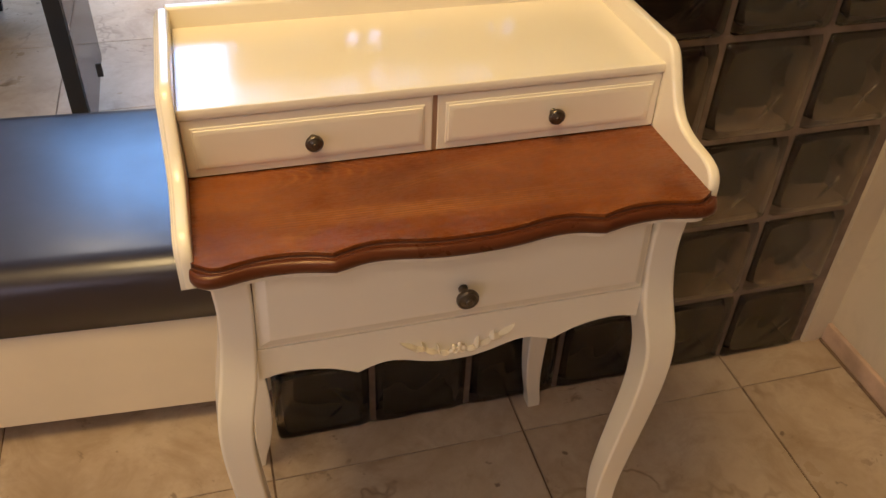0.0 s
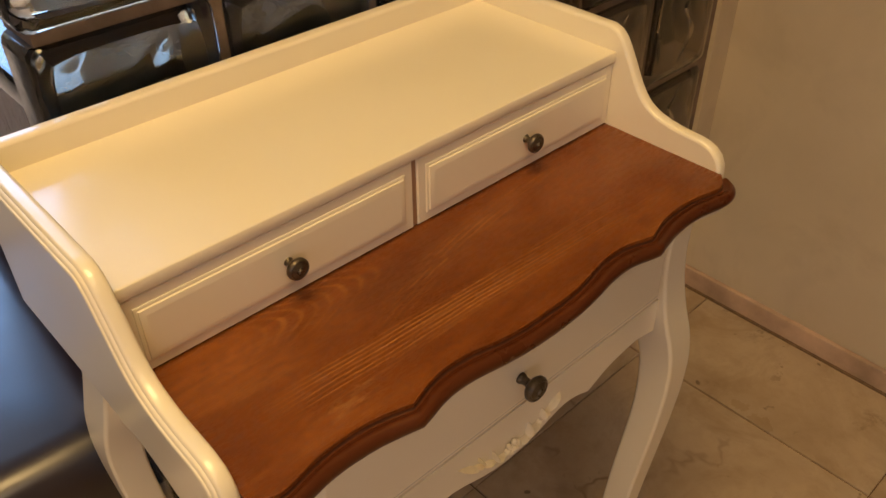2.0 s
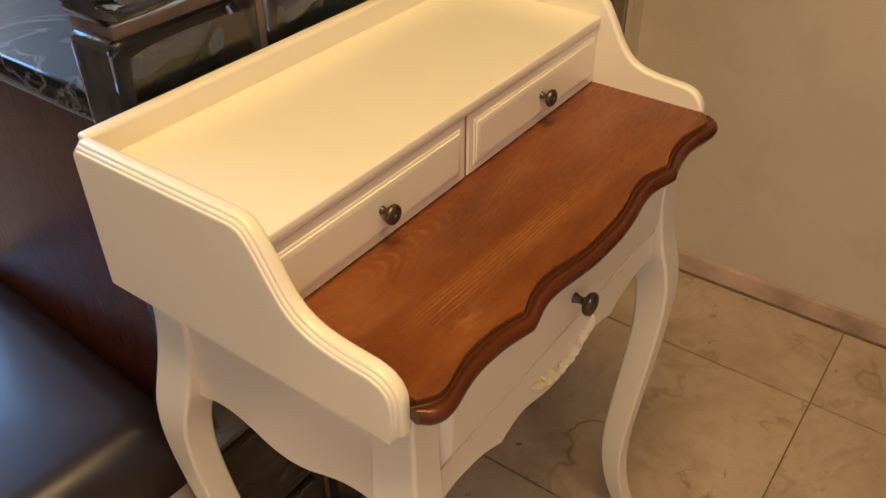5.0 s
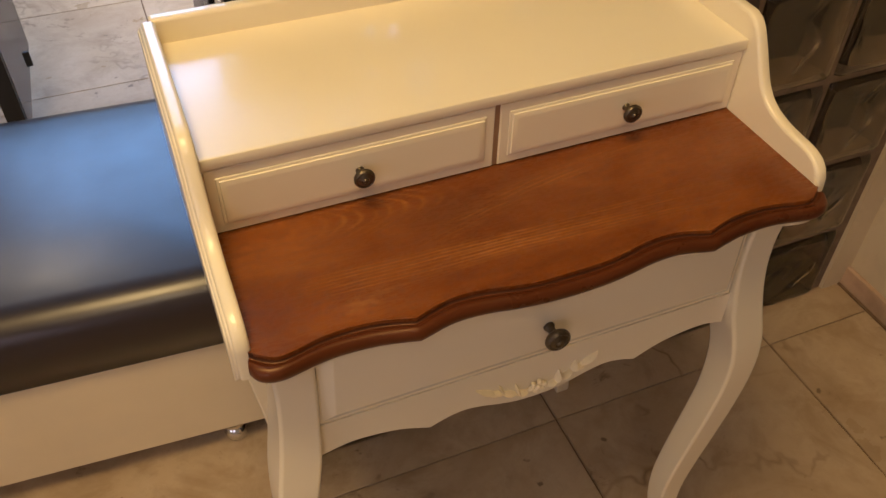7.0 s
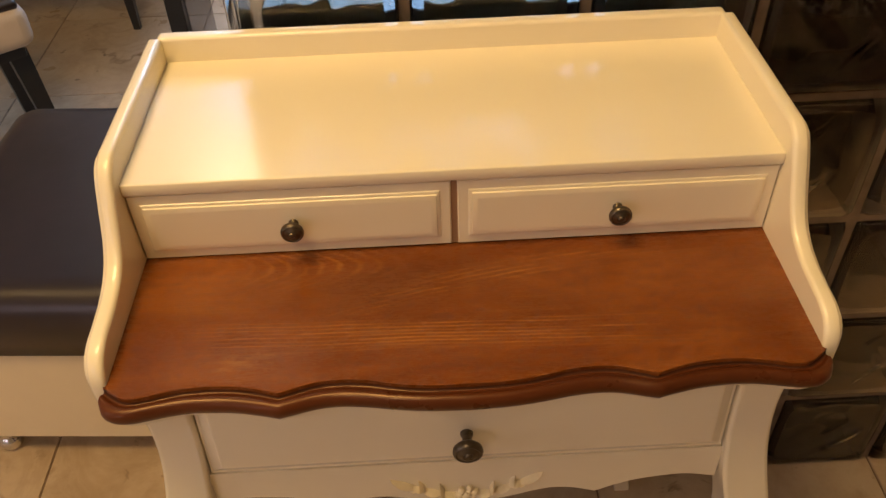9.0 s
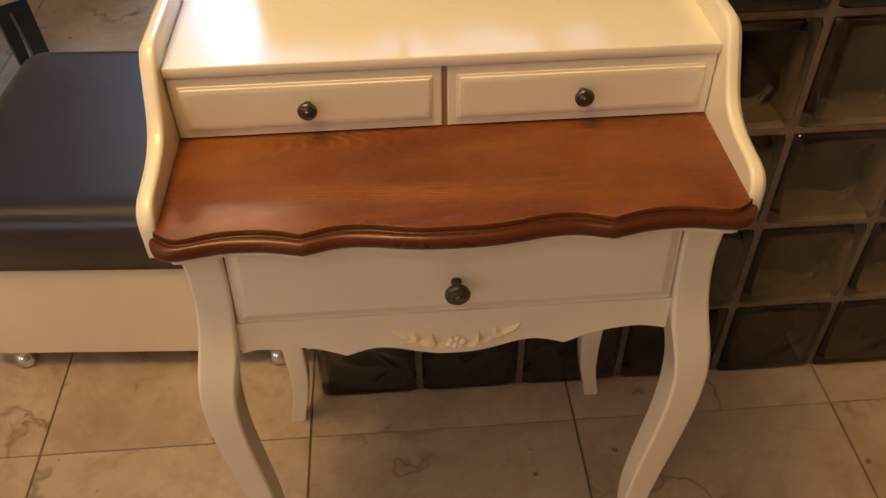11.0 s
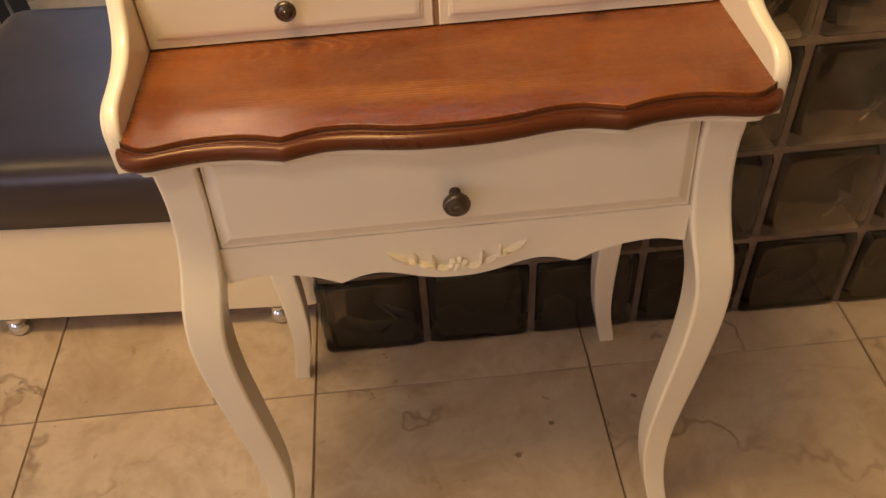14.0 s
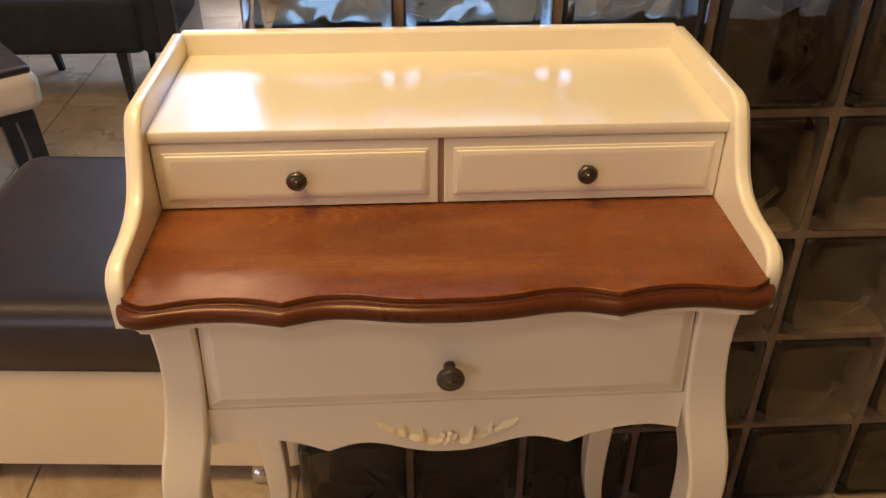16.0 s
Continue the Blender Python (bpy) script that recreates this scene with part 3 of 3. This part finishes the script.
# side panels: flat outer face, two fine steps, a rounded rim
for sx in (-1, 1):
    rings = []
    for x, d in ((0.2978, -0.0060), (0.2984, -0.0080), (0.2998, -0.0094), (0.3020, -0.0099), (0.3092, -0.0099), (0.3104, -0.0092), (0.3116, -0.0078), (0.3119, -0.0062), (0.3131, -0.0058), (0.3143, -0.0044), (0.3148, -0.0024), (0.3160, -0.0018), (0.3166, 0.0)):
        rings.append([(sx * x, y, z) for y, z in inset_outline(SIDE, d, bottom_edge)])
    part("side_panel", loft(rings), CREAM, desk, degrees=40)

part("back_panel", box(-0.3030, 0.3030, 0.1805, 0.1965, 0.766, 0.9300, 0.0035, 3), CREAM, desk)
part("shelf", box(-0.2980, 0.2980, -0.0365, 0.1850, 0.8893, 0.9020, 0.0018), CREAM, desk)
part("divider", box(-0.0065, 0.0045, -0.0315, 0.1750, 0.8115, 0.8892), DIVIDER, desk)
# board under the upper drawers, coloured dark for the shade there
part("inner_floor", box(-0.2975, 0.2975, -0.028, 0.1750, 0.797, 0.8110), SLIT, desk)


def stepped(x0, x1, z0, z1, y, rows, back, low=1.0):
    """A front with a moulded field: rows of (inset, how far proud) from its rim to its middle, low times as wide at the bottom; the front looks along -y."""
    rings = [[(x0, back, z0), (x1, back, z0), (x1, back, z1), (x0, back, z1)]]
    for d, h in rows:
        rings.append([(x0 + d, y - h, z0 + low * d), (x1 - d, y - h, z0 + low * d), (x1 - d, y - h, z1 - d), (x0 + d, y - h, z1 - d)])
    return loft(rings)


def knob(parent, x, y, z, k):
    """A turned knob: rosette, thin neck, flattened ball with a ring and a small boss on its face."""
    prof = [(0.0046, 0.0), (0.0048, 0.0010), (0.0046, 0.0024), (0.0038, 0.0036), (0.0034, 0.0052), (0.0035, 0.0085), (0.0046, 0.0105), (0.0086, 0.0120), (0.0106, 0.0142), (0.0110, 0.0165), (0.0104, 0.0185), (0.0090, 0.0196), (0.0080, 0.0190), (0.0066, 0.0196), (0.0040, 0.0210), (0.0032, 0.0206), (0.0022, 0.0220), (0.0, 0.0224)]
    part("knob", lathe([(r * k, h * k) for r, h in prof], pose(x, y, z, 90)), BRONZE, parent, "small turned dark bronze knob", 40)


FIELD = [(0.0, -0.0015), (0.0012, 0.0), (0.0100, 0.0), (0.0106, 0.0010), (0.0124, 0.0016), (0.0130, 0.0016), (0.0136, 0.0030), (0.0166, 0.0038), (0.0190, 0.0040)]
for x0, x1, xk in ((-0.2970, -0.0042, -0.1505), (0.0018, 0.2970, 0.1505)):
    drawer = part("drawer", stepped(x0, x1, 0.8120, 0.8878, -0.0340, FIELD, -0.010), CREAM, desk, degrees=25)
    knob(drawer, xk, -0.0360, 0.8515, 0.98)

# writing surface: stations along the serpentine front, as x, y of the outer nosing and x, y of the inner line of its moulding
INNER_HALF = [(0.0, 0.2185, 0.0, 0.2035), (0.035, 0.2170, 0.035, 0.2028), (0.064, 0.2135, 0.064, 0.1985), (0.083, 0.2103, 0.083, 0.1943), (0.105, 0.2083, 0.106, 0.1922), (0.118, 0.2086, 0.119, 0.1928), (0.1313, 0.2108, 0.1313, 0.1952), (0.144, 0.2142, 0.144, 0.1992), (0.1555, 0.2168, 0.1555, 0.2030)]
OUTER_HALF = [(0.1555, 0.2168, 0.1555, 0.2030), (0.1655, 0.2143, 0.165, 0.2000), (0.176, 0.2120, 0.175, 0.1970), (0.190, 0.2092, 0.190, 0.1938), (0.205, 0.2076, 0.205, 0.1923), (0.2205, 0.2068, 0.220, 0.1921), (0.236, 0.2073, 0.235, 0.1932), (0.249, 0.2090, 0.248, 0.1955), (0.264, 0.2118, 0.2625, 0.1990), (0.277, 0.2140, 0.274, 0.2008), (0.289, 0.2134, 0.283, 0.1995), (0.299, 0.2082, 0.292, 0.1938), (0.3042, 0.1985, 0.3010, 0.1866)]
half = spline(INNER_HALF, 26) + spline(OUTER_HALF, 34)[1:]
front = [(-a, -b, -c, -d) for a, b, c, d in half[::-1]] + [(a, -b, c, -d) for a, b, c, d in half[1:]]
WOOD_TOP = 0.8108
rows = []
for _, _, x, y in front:
    xb, yb = max(-0.2976, min(0.2976, x)), y - 0.0004
    rows.append([(xb, -0.0300, WOOD_TOP - 0.018), (xb, -0.0300, WOOD_TOP), (xb, -0.10, WOOD_TOP), (xb, -0.15, WOOD_TOP), (xb, yb + 0.0006, WOOD_TOP), (xb, yb, WOOD_TOP - 0.0006), (xb, yb, WOOD_TOP - 0.018)])
desktop = part("desktop", loft(rows), OAK, desk, "brown stained oak-grained writing surface")
# ogee: a step under the board's edge, a hollow, then a round nosing; s runs from the inner line (1) to the nosing (0)
SWEEP = [(1.25, -0.0215), (1.25, -0.0016), (0.985, -0.0016), (0.978, -0.0040), (0.950, -0.0058), (0.90, -0.0068), (0.80, -0.0070)]
SWEEP += [(0.44 - 0.44 * math.cos(a), -0.0130 + 0.0085 * math.sin(a)) for a in (radians(d) for d in (128, 116, 104, 92, 80, 68, 56, 44, 32, 20, 8, -4, -16, -28, -40, -53, -66, -80))] + [(0.50, -0.0216)]
rings = [[(a + s * (c - a), b + s * (d - b), WOOD_TOP + h) for s, h in SWEEP] for a, b, c, d in front]
bm = loft(rings)
n = len(SWEEP)
bm.verts.index_update()
for f in bm.faces:
    if len(f.verts) == 4 and {v.index % n for v in f.verts} <= {2, 3, 4, 5}:
        f.material_index = 1
part("edge_moulding", bm, [EDGE, GROOVE], desktop, "darker serpentine edge moulding", 50)
rings = [[(a + s * (c - a) - (0.004 if a > 0.29 else -0.004 if a < -0.29 else 0.0), b + s * (d - b), WOOD_TOP + h) for s, h in ((2.2, -0.0222), (0.62, -0.0222), (0.57, -0.0234), (0.57, -0.0280), (0.62, -0.0292), (2.2, -0.0292))] for a, b, c, d in front]
part("under_board", loft(rings), CREAM, desk)

# lower case: large drawer, aprons
bm = stepped(-0.2472, 0.2472, 0.6532, 0.7800, -0.1706, [(0.0, -0.0006), (0.0006, 0.0), (0.0026, 0.0), (0.0034, 0.0004), (0.0142, 0.0082), (0.0152, 0.0086), (0.0170, 0.0087)], -0.150, 1.35)
for v in bm.verts:
    v.co.x *= 1.0 - 0.020 * (v.co.z - 0.6532) / 0.1268
drawer = part("drawer", bm, CREAM, desk, degrees=25)
knob(drawer, -0.0010, -0.1789, 0.7085, 1.28)
# solid filler behind the drawer, its dark colour standing in for shade
part("drawer_shade_fill", box(-0.2460, 0.2460, -0.1685, 0.150, 0.642, 0.7790), SLIT, desk)


def scalloped(points, top, thick):
    """A board whose lower edge follows (along, height) points; along x, thickness along y; the lower front arris is softened."""
    rings = [[(x, 0.0012, z), (x, 0.0, z + 0.0014), (x, 0.0, top), (x, thick, top), (x, thick, z)] for x, z in points]
    return loft(rings)


half = spline([(0.0, 0.5785), (0.02, 0.5795), (0.045, 0.5850), (0.068, 0.5925), (0.088, 0.5962), (0.103, 0.5945), (0.117, 0.5900), (0.1295, 0.5848)], 18) + spline([(0.1295, 0.5848), (0.142, 0.5910), (0.160, 0.5990), (0.190, 0.6058), (0.218, 0.6078), (0.250, 0.6010)], 14)[1:]
outline = [(-x, z) for x, z in half[::-1]] + [(x, z) for x, z in half[1:]]
apron = part("apron", scalloped(outline, 0.6529, 0.018), CREAM, desk)
apron.location = (0, -0.1720, 0)
back_apron = part("apron", scalloped([(-0.25, 0.64), (0.25, 0.64)], 0.768, 0.016), CREAM, desk)
back_apron.location = (0, 0.160, 0)
half = spline([(0.0, 0.5835), (0.025, 0.5870), (0.05, 0.5965), (0.075, 0.6045), (0.10, 0.6070), (0.125, 0.6025), (0.16, 0.5930)], 18)
outline = [(-x, z) for x, z in half[::-1]] + [(x, z) for x, z in half[1:]]
for sx in (-1, 1):
    side = part("apron", scalloped(outline, 0.768, 0.016), CREAM, desk)
    side.location, side.rotation_euler = (sx * 0.2815, 0, 0), (0, 0, radians(90 * sx))


# cabriole legs: height, outer edge, breadth
LEG = [(0.0, 0.3120, 0.0265), (0.012, 0.3110, 0.0275), (0.035, 0.3065, 0.0270), (0.075, 0.2980, 0.0280), (0.12, 0.2915, 0.0300), (0.17, 0.2885, 0.0330), (0.22, 0.2890, 0.0355), (0.28, 0.2930, 0.0375), (0.36, 0.2995, 0.0390), (0.44, 0.3055, 0.0400), (0.50, 0.3083, 0.0410), (0.545, 0.3078, 0.0425), (0.585, 0.3035, 0.0450), (0.615, 0.2975, 0.0450), (0.65, 0.2915, 0.0425), (0.69, 0.2870, 0.0405), (0.72, 0.2858, 0.0405), (0.7685, 0.2880, 0.0430)]


def leg(drop, lean):
    """A leg in the quarter x > 0, y > 0; lean moves its foot."""
    rings = []
    for z, u, w in spline(LEG, 48):
        r, low = w * 0.09, max(0.0, 1 - z / 0.62)
        # the outer corner lies at (u, u - drop) from the desk's middle
        d = w * (1.05 + 0.25 * min(1.0, max(0.0, (z - 0.45) / 0.2)))
        cx, cy = u - w / 2 + lean[0] * low, u - drop - d / 2 + lean[1] * low
        ring = []
        for qx, qy, a0 in ((1, 1, 0), (-1, 1, 90), (-1, -1, 180), (1, -1, 270)):
            for k in range(4):
                a = radians(a0 + 30 * k)
                ring.append((cx + qx * (w / 2 - r) + r * math.cos(a), cy + qy * (d / 2 - r) + r * math.sin(a), z))
        rings.append(ring)
    return loft(rings)


for sx, sy, drop, lean in ((1, 1, 0.1045, (0.0, 0.0)), (-1, 1, 0.1045, (-0.020, -0.018)), (1, -1, 0.110, (0.0, 0.0)), (-1, -1, 0.110, (0.0, 0.0))):
    bm = leg(drop, lean)
    for v in bm.verts:
        v.co.x *= sx
        v.co.y *= sy
    part("leg", bm, CREAM, desk, degrees=40)


def leaf(bm, x, z, angle, length, width, height):
    """A plump pointed leaf with a crease, on the face of the apron."""
    c, s = math.cos(radians(angle)), math.sin(radians(angle))
    rings = []
    for u in np.linspace(0, 1, 11):
        w = width * (math.sin(math.pi * min(1, u * 1.02) ** 0.8) + 0.06)
        h = height * (math.sin(math.pi * min(1.0, 0.1 + 0.9 * u)) ** 0.6 + 0.06)
        ring = []
        for k in range(9):
            a = math.pi * k / 8
            px, pz, py = u * length, w * math.cos(a), -h * math.sin(a) * (1 - 0.30 * (k == 4))
            ring.append((x + px * c - pz * s, py, z + px * s + pz * c))
        rings.append(ring)
    loft(rings, bm=bm)


bm = bmesh.new()
for k in range(6):
    a = radians(60 * k + 15)
    bmesh.ops.create_uvsphere(bm, u_segments=12, v_segments=8, radius=0.0039, matrix=Matrix.Translation((0.0076 * math.cos(a), -0.0036, 0.0062 * math.sin(a))) @ Matrix.Rotation(-a, 4, "Y") @ Matrix.Diagonal((1.1, 0.95, 0.85, 1)))
bmesh.ops.create_uvsphere(bm, u_segments=12, v_segments=8, radius=0.0036, matrix=Matrix.Translation((0, -0.0052, 0)))
carving = part("flower", bm, CREAM_CARVED, desk, "cream carved flower with leaf sprays", 60)
carving.location = (-0.001, -0.1720, 0.6025)
# leaves of one spray: x, z, angle, length, half breadth, relief
LEAVES = ((0.011, -0.0062, 14, 0.018, 0.0026, 0.0070), (0.0235, -0.0040, 78, 0.0185, 0.0027, 0.0085), (0.027, -0.0010, 20, 0.020, 0.0026, 0.0070), (0.0425, 0.0080, 66, 0.0135, 0.0024, 0.0075), (0.044, 0.0060, 32, 0.013, 0.0023, 0.0065), (0.049, 0.0080, 2, 0.011, 0.0020, 0.0055), (0.053, 0.0115, 30, 0.0265, 0.0026, 0.0070))
for sx in (-1, 1):
    for x, z, a, l, w, h in LEAVES:
        bm = bmesh.new()
        leaf(bm, x, z, a, l, w * 0.78, h * 1.20)
        for v in bm.verts:
            v.co.x *= sx
        part("leaf", bm, CREAM_CARVED, carving, degrees=60)
    rings = []
    for x, z in spline([(0.004, -0.0050), (0.022, -0.0046), (0.036, 0.0020), (0.052, 0.0100), (0.064, 0.0160)], 14):
        rings.append([(sx * x, -0.0052 * math.sin(a), z + 0.0019 * math.cos(a)) for a in (radians(30 * k) for k in range(7))])
    part("stem", loft(rings), CREAM_CARVED, carving, degrees=60)

# ---- doormat ----
mat_thing = thing("doormat", pose(1.01, -1.13, 0.0), "shaggy dark brown doormat by the entrance door", "doormat")
rings = []
for inset, z in ((0.004, 0.0005), (0.0, 0.003), (0.003, 0.008)):
    rings.append([(cx * 0.125 + (0.105 - inset) * math.cos(radians(a0 + 15 * k)), cy * 0.265 + (0.105 - inset) * math.sin(radians(a0 + 15 * k)), z) for cx, cy, a0 in ((1, 1, 0), (-1, 1, 90), (-1, -1, 180), (1, -1, 270)) for k in range(7)])
part("backing", loft(rings), FUR, mat_thing)
rng = random.Random(7)
verts, faces = [], []
for _ in range(20000):
    x, y = rng.uniform(-0.24, 0.24), rng.uniform(-0.38, 0.38)
    if abs(x) > 0.13 and abs(y) > 0.27 and math.hypot(abs(x) - 0.13, abs(y) - 0.27) > 0.11 + rng.uniform(-0.006, 0.008):
        continue
    a, lean, l = rng.uniform(0, 6.283), rng.uniform(0.006, 0.026), rng.uniform(0.010, 0.020)
    w = rng.uniform(0.0012, 0.0022)
    tip = (x + lean * math.cos(a), y + lean * math.sin(a), 0.006 + l)
    i = len(verts)
    for k in range(3):
        b = a + 2.094 * k
        verts.append((x + w * math.cos(b), y + w * math.sin(b), 0.001))
    verts.append(tip)
    faces += [(i, i + 1, i + 3), (i + 1, i + 2, i + 3), (i + 2, i, i + 3)]
data = bpy.data.meshes.new("shag")
data.from_pydata(verts, [], faces)
data.materials.append(FUR)
pile = tagged(new("shag", data), "long dark brown shaggy pile", kind="stuff")
pile.parent = mat_thing

# ---- the room beyond ----
def tapered_leg(x0, y0, x1, y1, z1, w0, w1):
    rings = []
    for x, y, z, w in ((x0, y0, 0.0, w0), (x1, y1, z1, w1)):
        rings.append([(x - w, y - w, z), (x + w, y - w, z), (x + w, y + w, z), (x - w, y + w, z)])
    return loft(rings)


armchair = thing("armchair", pose(-1.219, 2.082, 0.0), "black upholstered armchair on slim tapered black legs", "armchair")
part("seat", box(-0.31, 0.31, -0.275, 0.25, 0.235, 0.43, 0.03, 4), BLACK_CLOTH, armchair)
part("backrest", box(-0.37, 0.37, 0.20, 0.30, 0.37, 0.77, 0.04, 4), BLACK_CLOTH, armchair)
for sx in (-1, 1):
    part("armrest", box(*sorted((sx * 0.295, sx * 0.385)), -0.275, 0.275, 0.235, 0.57, 0.03, 4), BLACK_CLOTH, armchair)
    for sy in (-1, 1):
        part("leg", tapered_leg(sx * (0.221 if sy < 0 else 0.184), sy * 0.222, sx * 0.205, sy * 0.185, 0.25, 0.011, 0.020), BLACK, armchair)

dining_chair = thing("dining_chair", pose(-1.258, 1.082, 0.0, 0, 0, 37), "dining chair with pale beige sides, brown seat and dark legs", "chair")
part("seat", box(-0.22, 0.22, -0.22, 0.22, 0.375, 0.478, 0.030, 4), PALE_CLOTH, dining_chair)
part("seat_cover", box(-0.208, 0.208, -0.208, 0.208, 0.470, 0.492, 0.010, 3), DARK_LEATHER, dining_chair, "dark brown leatherette seat top")
part("backrest", box(-0.24, -0.18, -0.20, 0.20, 0.44, 0.88, 0.025, 4), PALE_CLOTH, dining_chair)
part("seat_frame", box(-0.19, 0.19, -0.19, 0.19, 0.345, 0.378, 0.004), BLACK, dining_chair)
for sx in (-1, 1):
    for sy in (-1, 1):
        part("leg", tapered_leg(sx * 0.20, sy * 0.15, sx * 0.175, sy * 0.13, 0.350, 0.015, 0.024), BLACK, dining_chair)

cabinet = thing("cabinet", pose(0.48, 1.55, 0.0), "low black cabinet standing behind the counter", "cabinet")
part("body", box(-0.56, 0.56, -0.20, 0.20, 0.06, 0.74, 0.004), BLACK, cabinet)
part("top", box(-0.57, 0.57, -0.21, 0.21, 0.7405, 0.765, 0.004), BLACK, cabinet)
part("plinth", box(-0.53, 0.53, -0.17, 0.17, 0.0, 0.0595), BLACK, cabinet)
for sx in (-1, 1):
    part("door", box(*sorted((sx * 0.004, sx * 0.55)), -0.218, -0.2005, 0.07, 0.735, 0.003), BLACK, cabinet)

screen = thing("glass_screen", pose(-0.651, 1.205, 0.0), "smoked glass screen on a square black post", "screen")
part("post", box(-0.022, 0.022, -0.022, 0.022, 0.0, 0.76, 0.002), BLACK, screen)
bm = loft([[(0.022, y, 0.06), (0.030, y, 0.06), (0.090, y, 0.29), (0.090, y, 0.74), (0.022, y, 0.74)] for y in (-0.004, 0.004)])
part("pane", bm, SMOKED, screen)
part("clip", box(0.068, 0.084, -0.007, 0.007, 0.232, 0.272, 0.002), BLACK, screen, "small black metal clip")


def crumpled(hx, hy, height, seed, folds):
    """A slumped bag: a bulging outline with folds, gathered at the top."""
    rng = random.Random(seed)
    phase = [rng.uniform(0, 6.283) for _ in range(4)]
    rings = []
    for k in range(13):
        u = k / 12
        girth = (0.80 + 0.75 * u * (1 - u) * 1.6) * (1 - 0.72 * u ** 4)
        ring = []
        for i in range(40):
            a = 2 * math.pi * i / 40
            w = 1 + folds * (math.sin(5 * a + phase[0] + 2.4 * u) + 0.6 * math.sin(9 * a + phase[1] - 3 * u) + 0.5 * math.sin(3 * a + phase[2]))
            ring.append((hx * girth * w * math.cos(a), hy * girth * w * math.sin(a), height * u + 0.03 * height * math.sin(4 * a + phase[3]) * u))
        rings.append(ring)
    return loft(rings)


sack = thing("cloth_bag", pose(-0.09, 2.47, 0.0), "slumped pale grey cloth bag standing on the tiles", "bag")
part("body", crumpled(0.15, 0.13, 0.20, 3, 0.07), SACK, sack, degrees=70)
yellow = thing("plastic_bag", pose(0.0, 2.47, 0.196), "crumpled bright yellow plastic bag on a pale cloth bag", "bag")
part("body", crumpled(0.20, 0.15, 0.20, 9, 0.05), YELLOW, yellow, degrees=50)

# ---- floor tiles ----
TX, TY, TP, TQ = 0.2525, -0.0935, 0.510, 0.509


def tile_mesh():
    g, h = TP / 2 - 0.0019, TQ / 2 - 0.0011
    rings = [[(sx * (g - d), sy * (h - d), z) for sx, sy in ((-1, -1), (1, -1), (1, 1), (-1, 1))] for d, z in ((0.0, -0.008), (0.0, -0.0012), (0.0012, 0.0))]
    return mesh_of("tile", loft(rings), TILE, 20)


data = tile_mesh()
for i in range(-9, 3):
    for j in range(-7, 8):
        ob = new("tile", data)
        ob.parent = floor
        ob.location = (TX + (i + 0.5) * TP, TY + (j + 0.5) * TQ, 0.0)
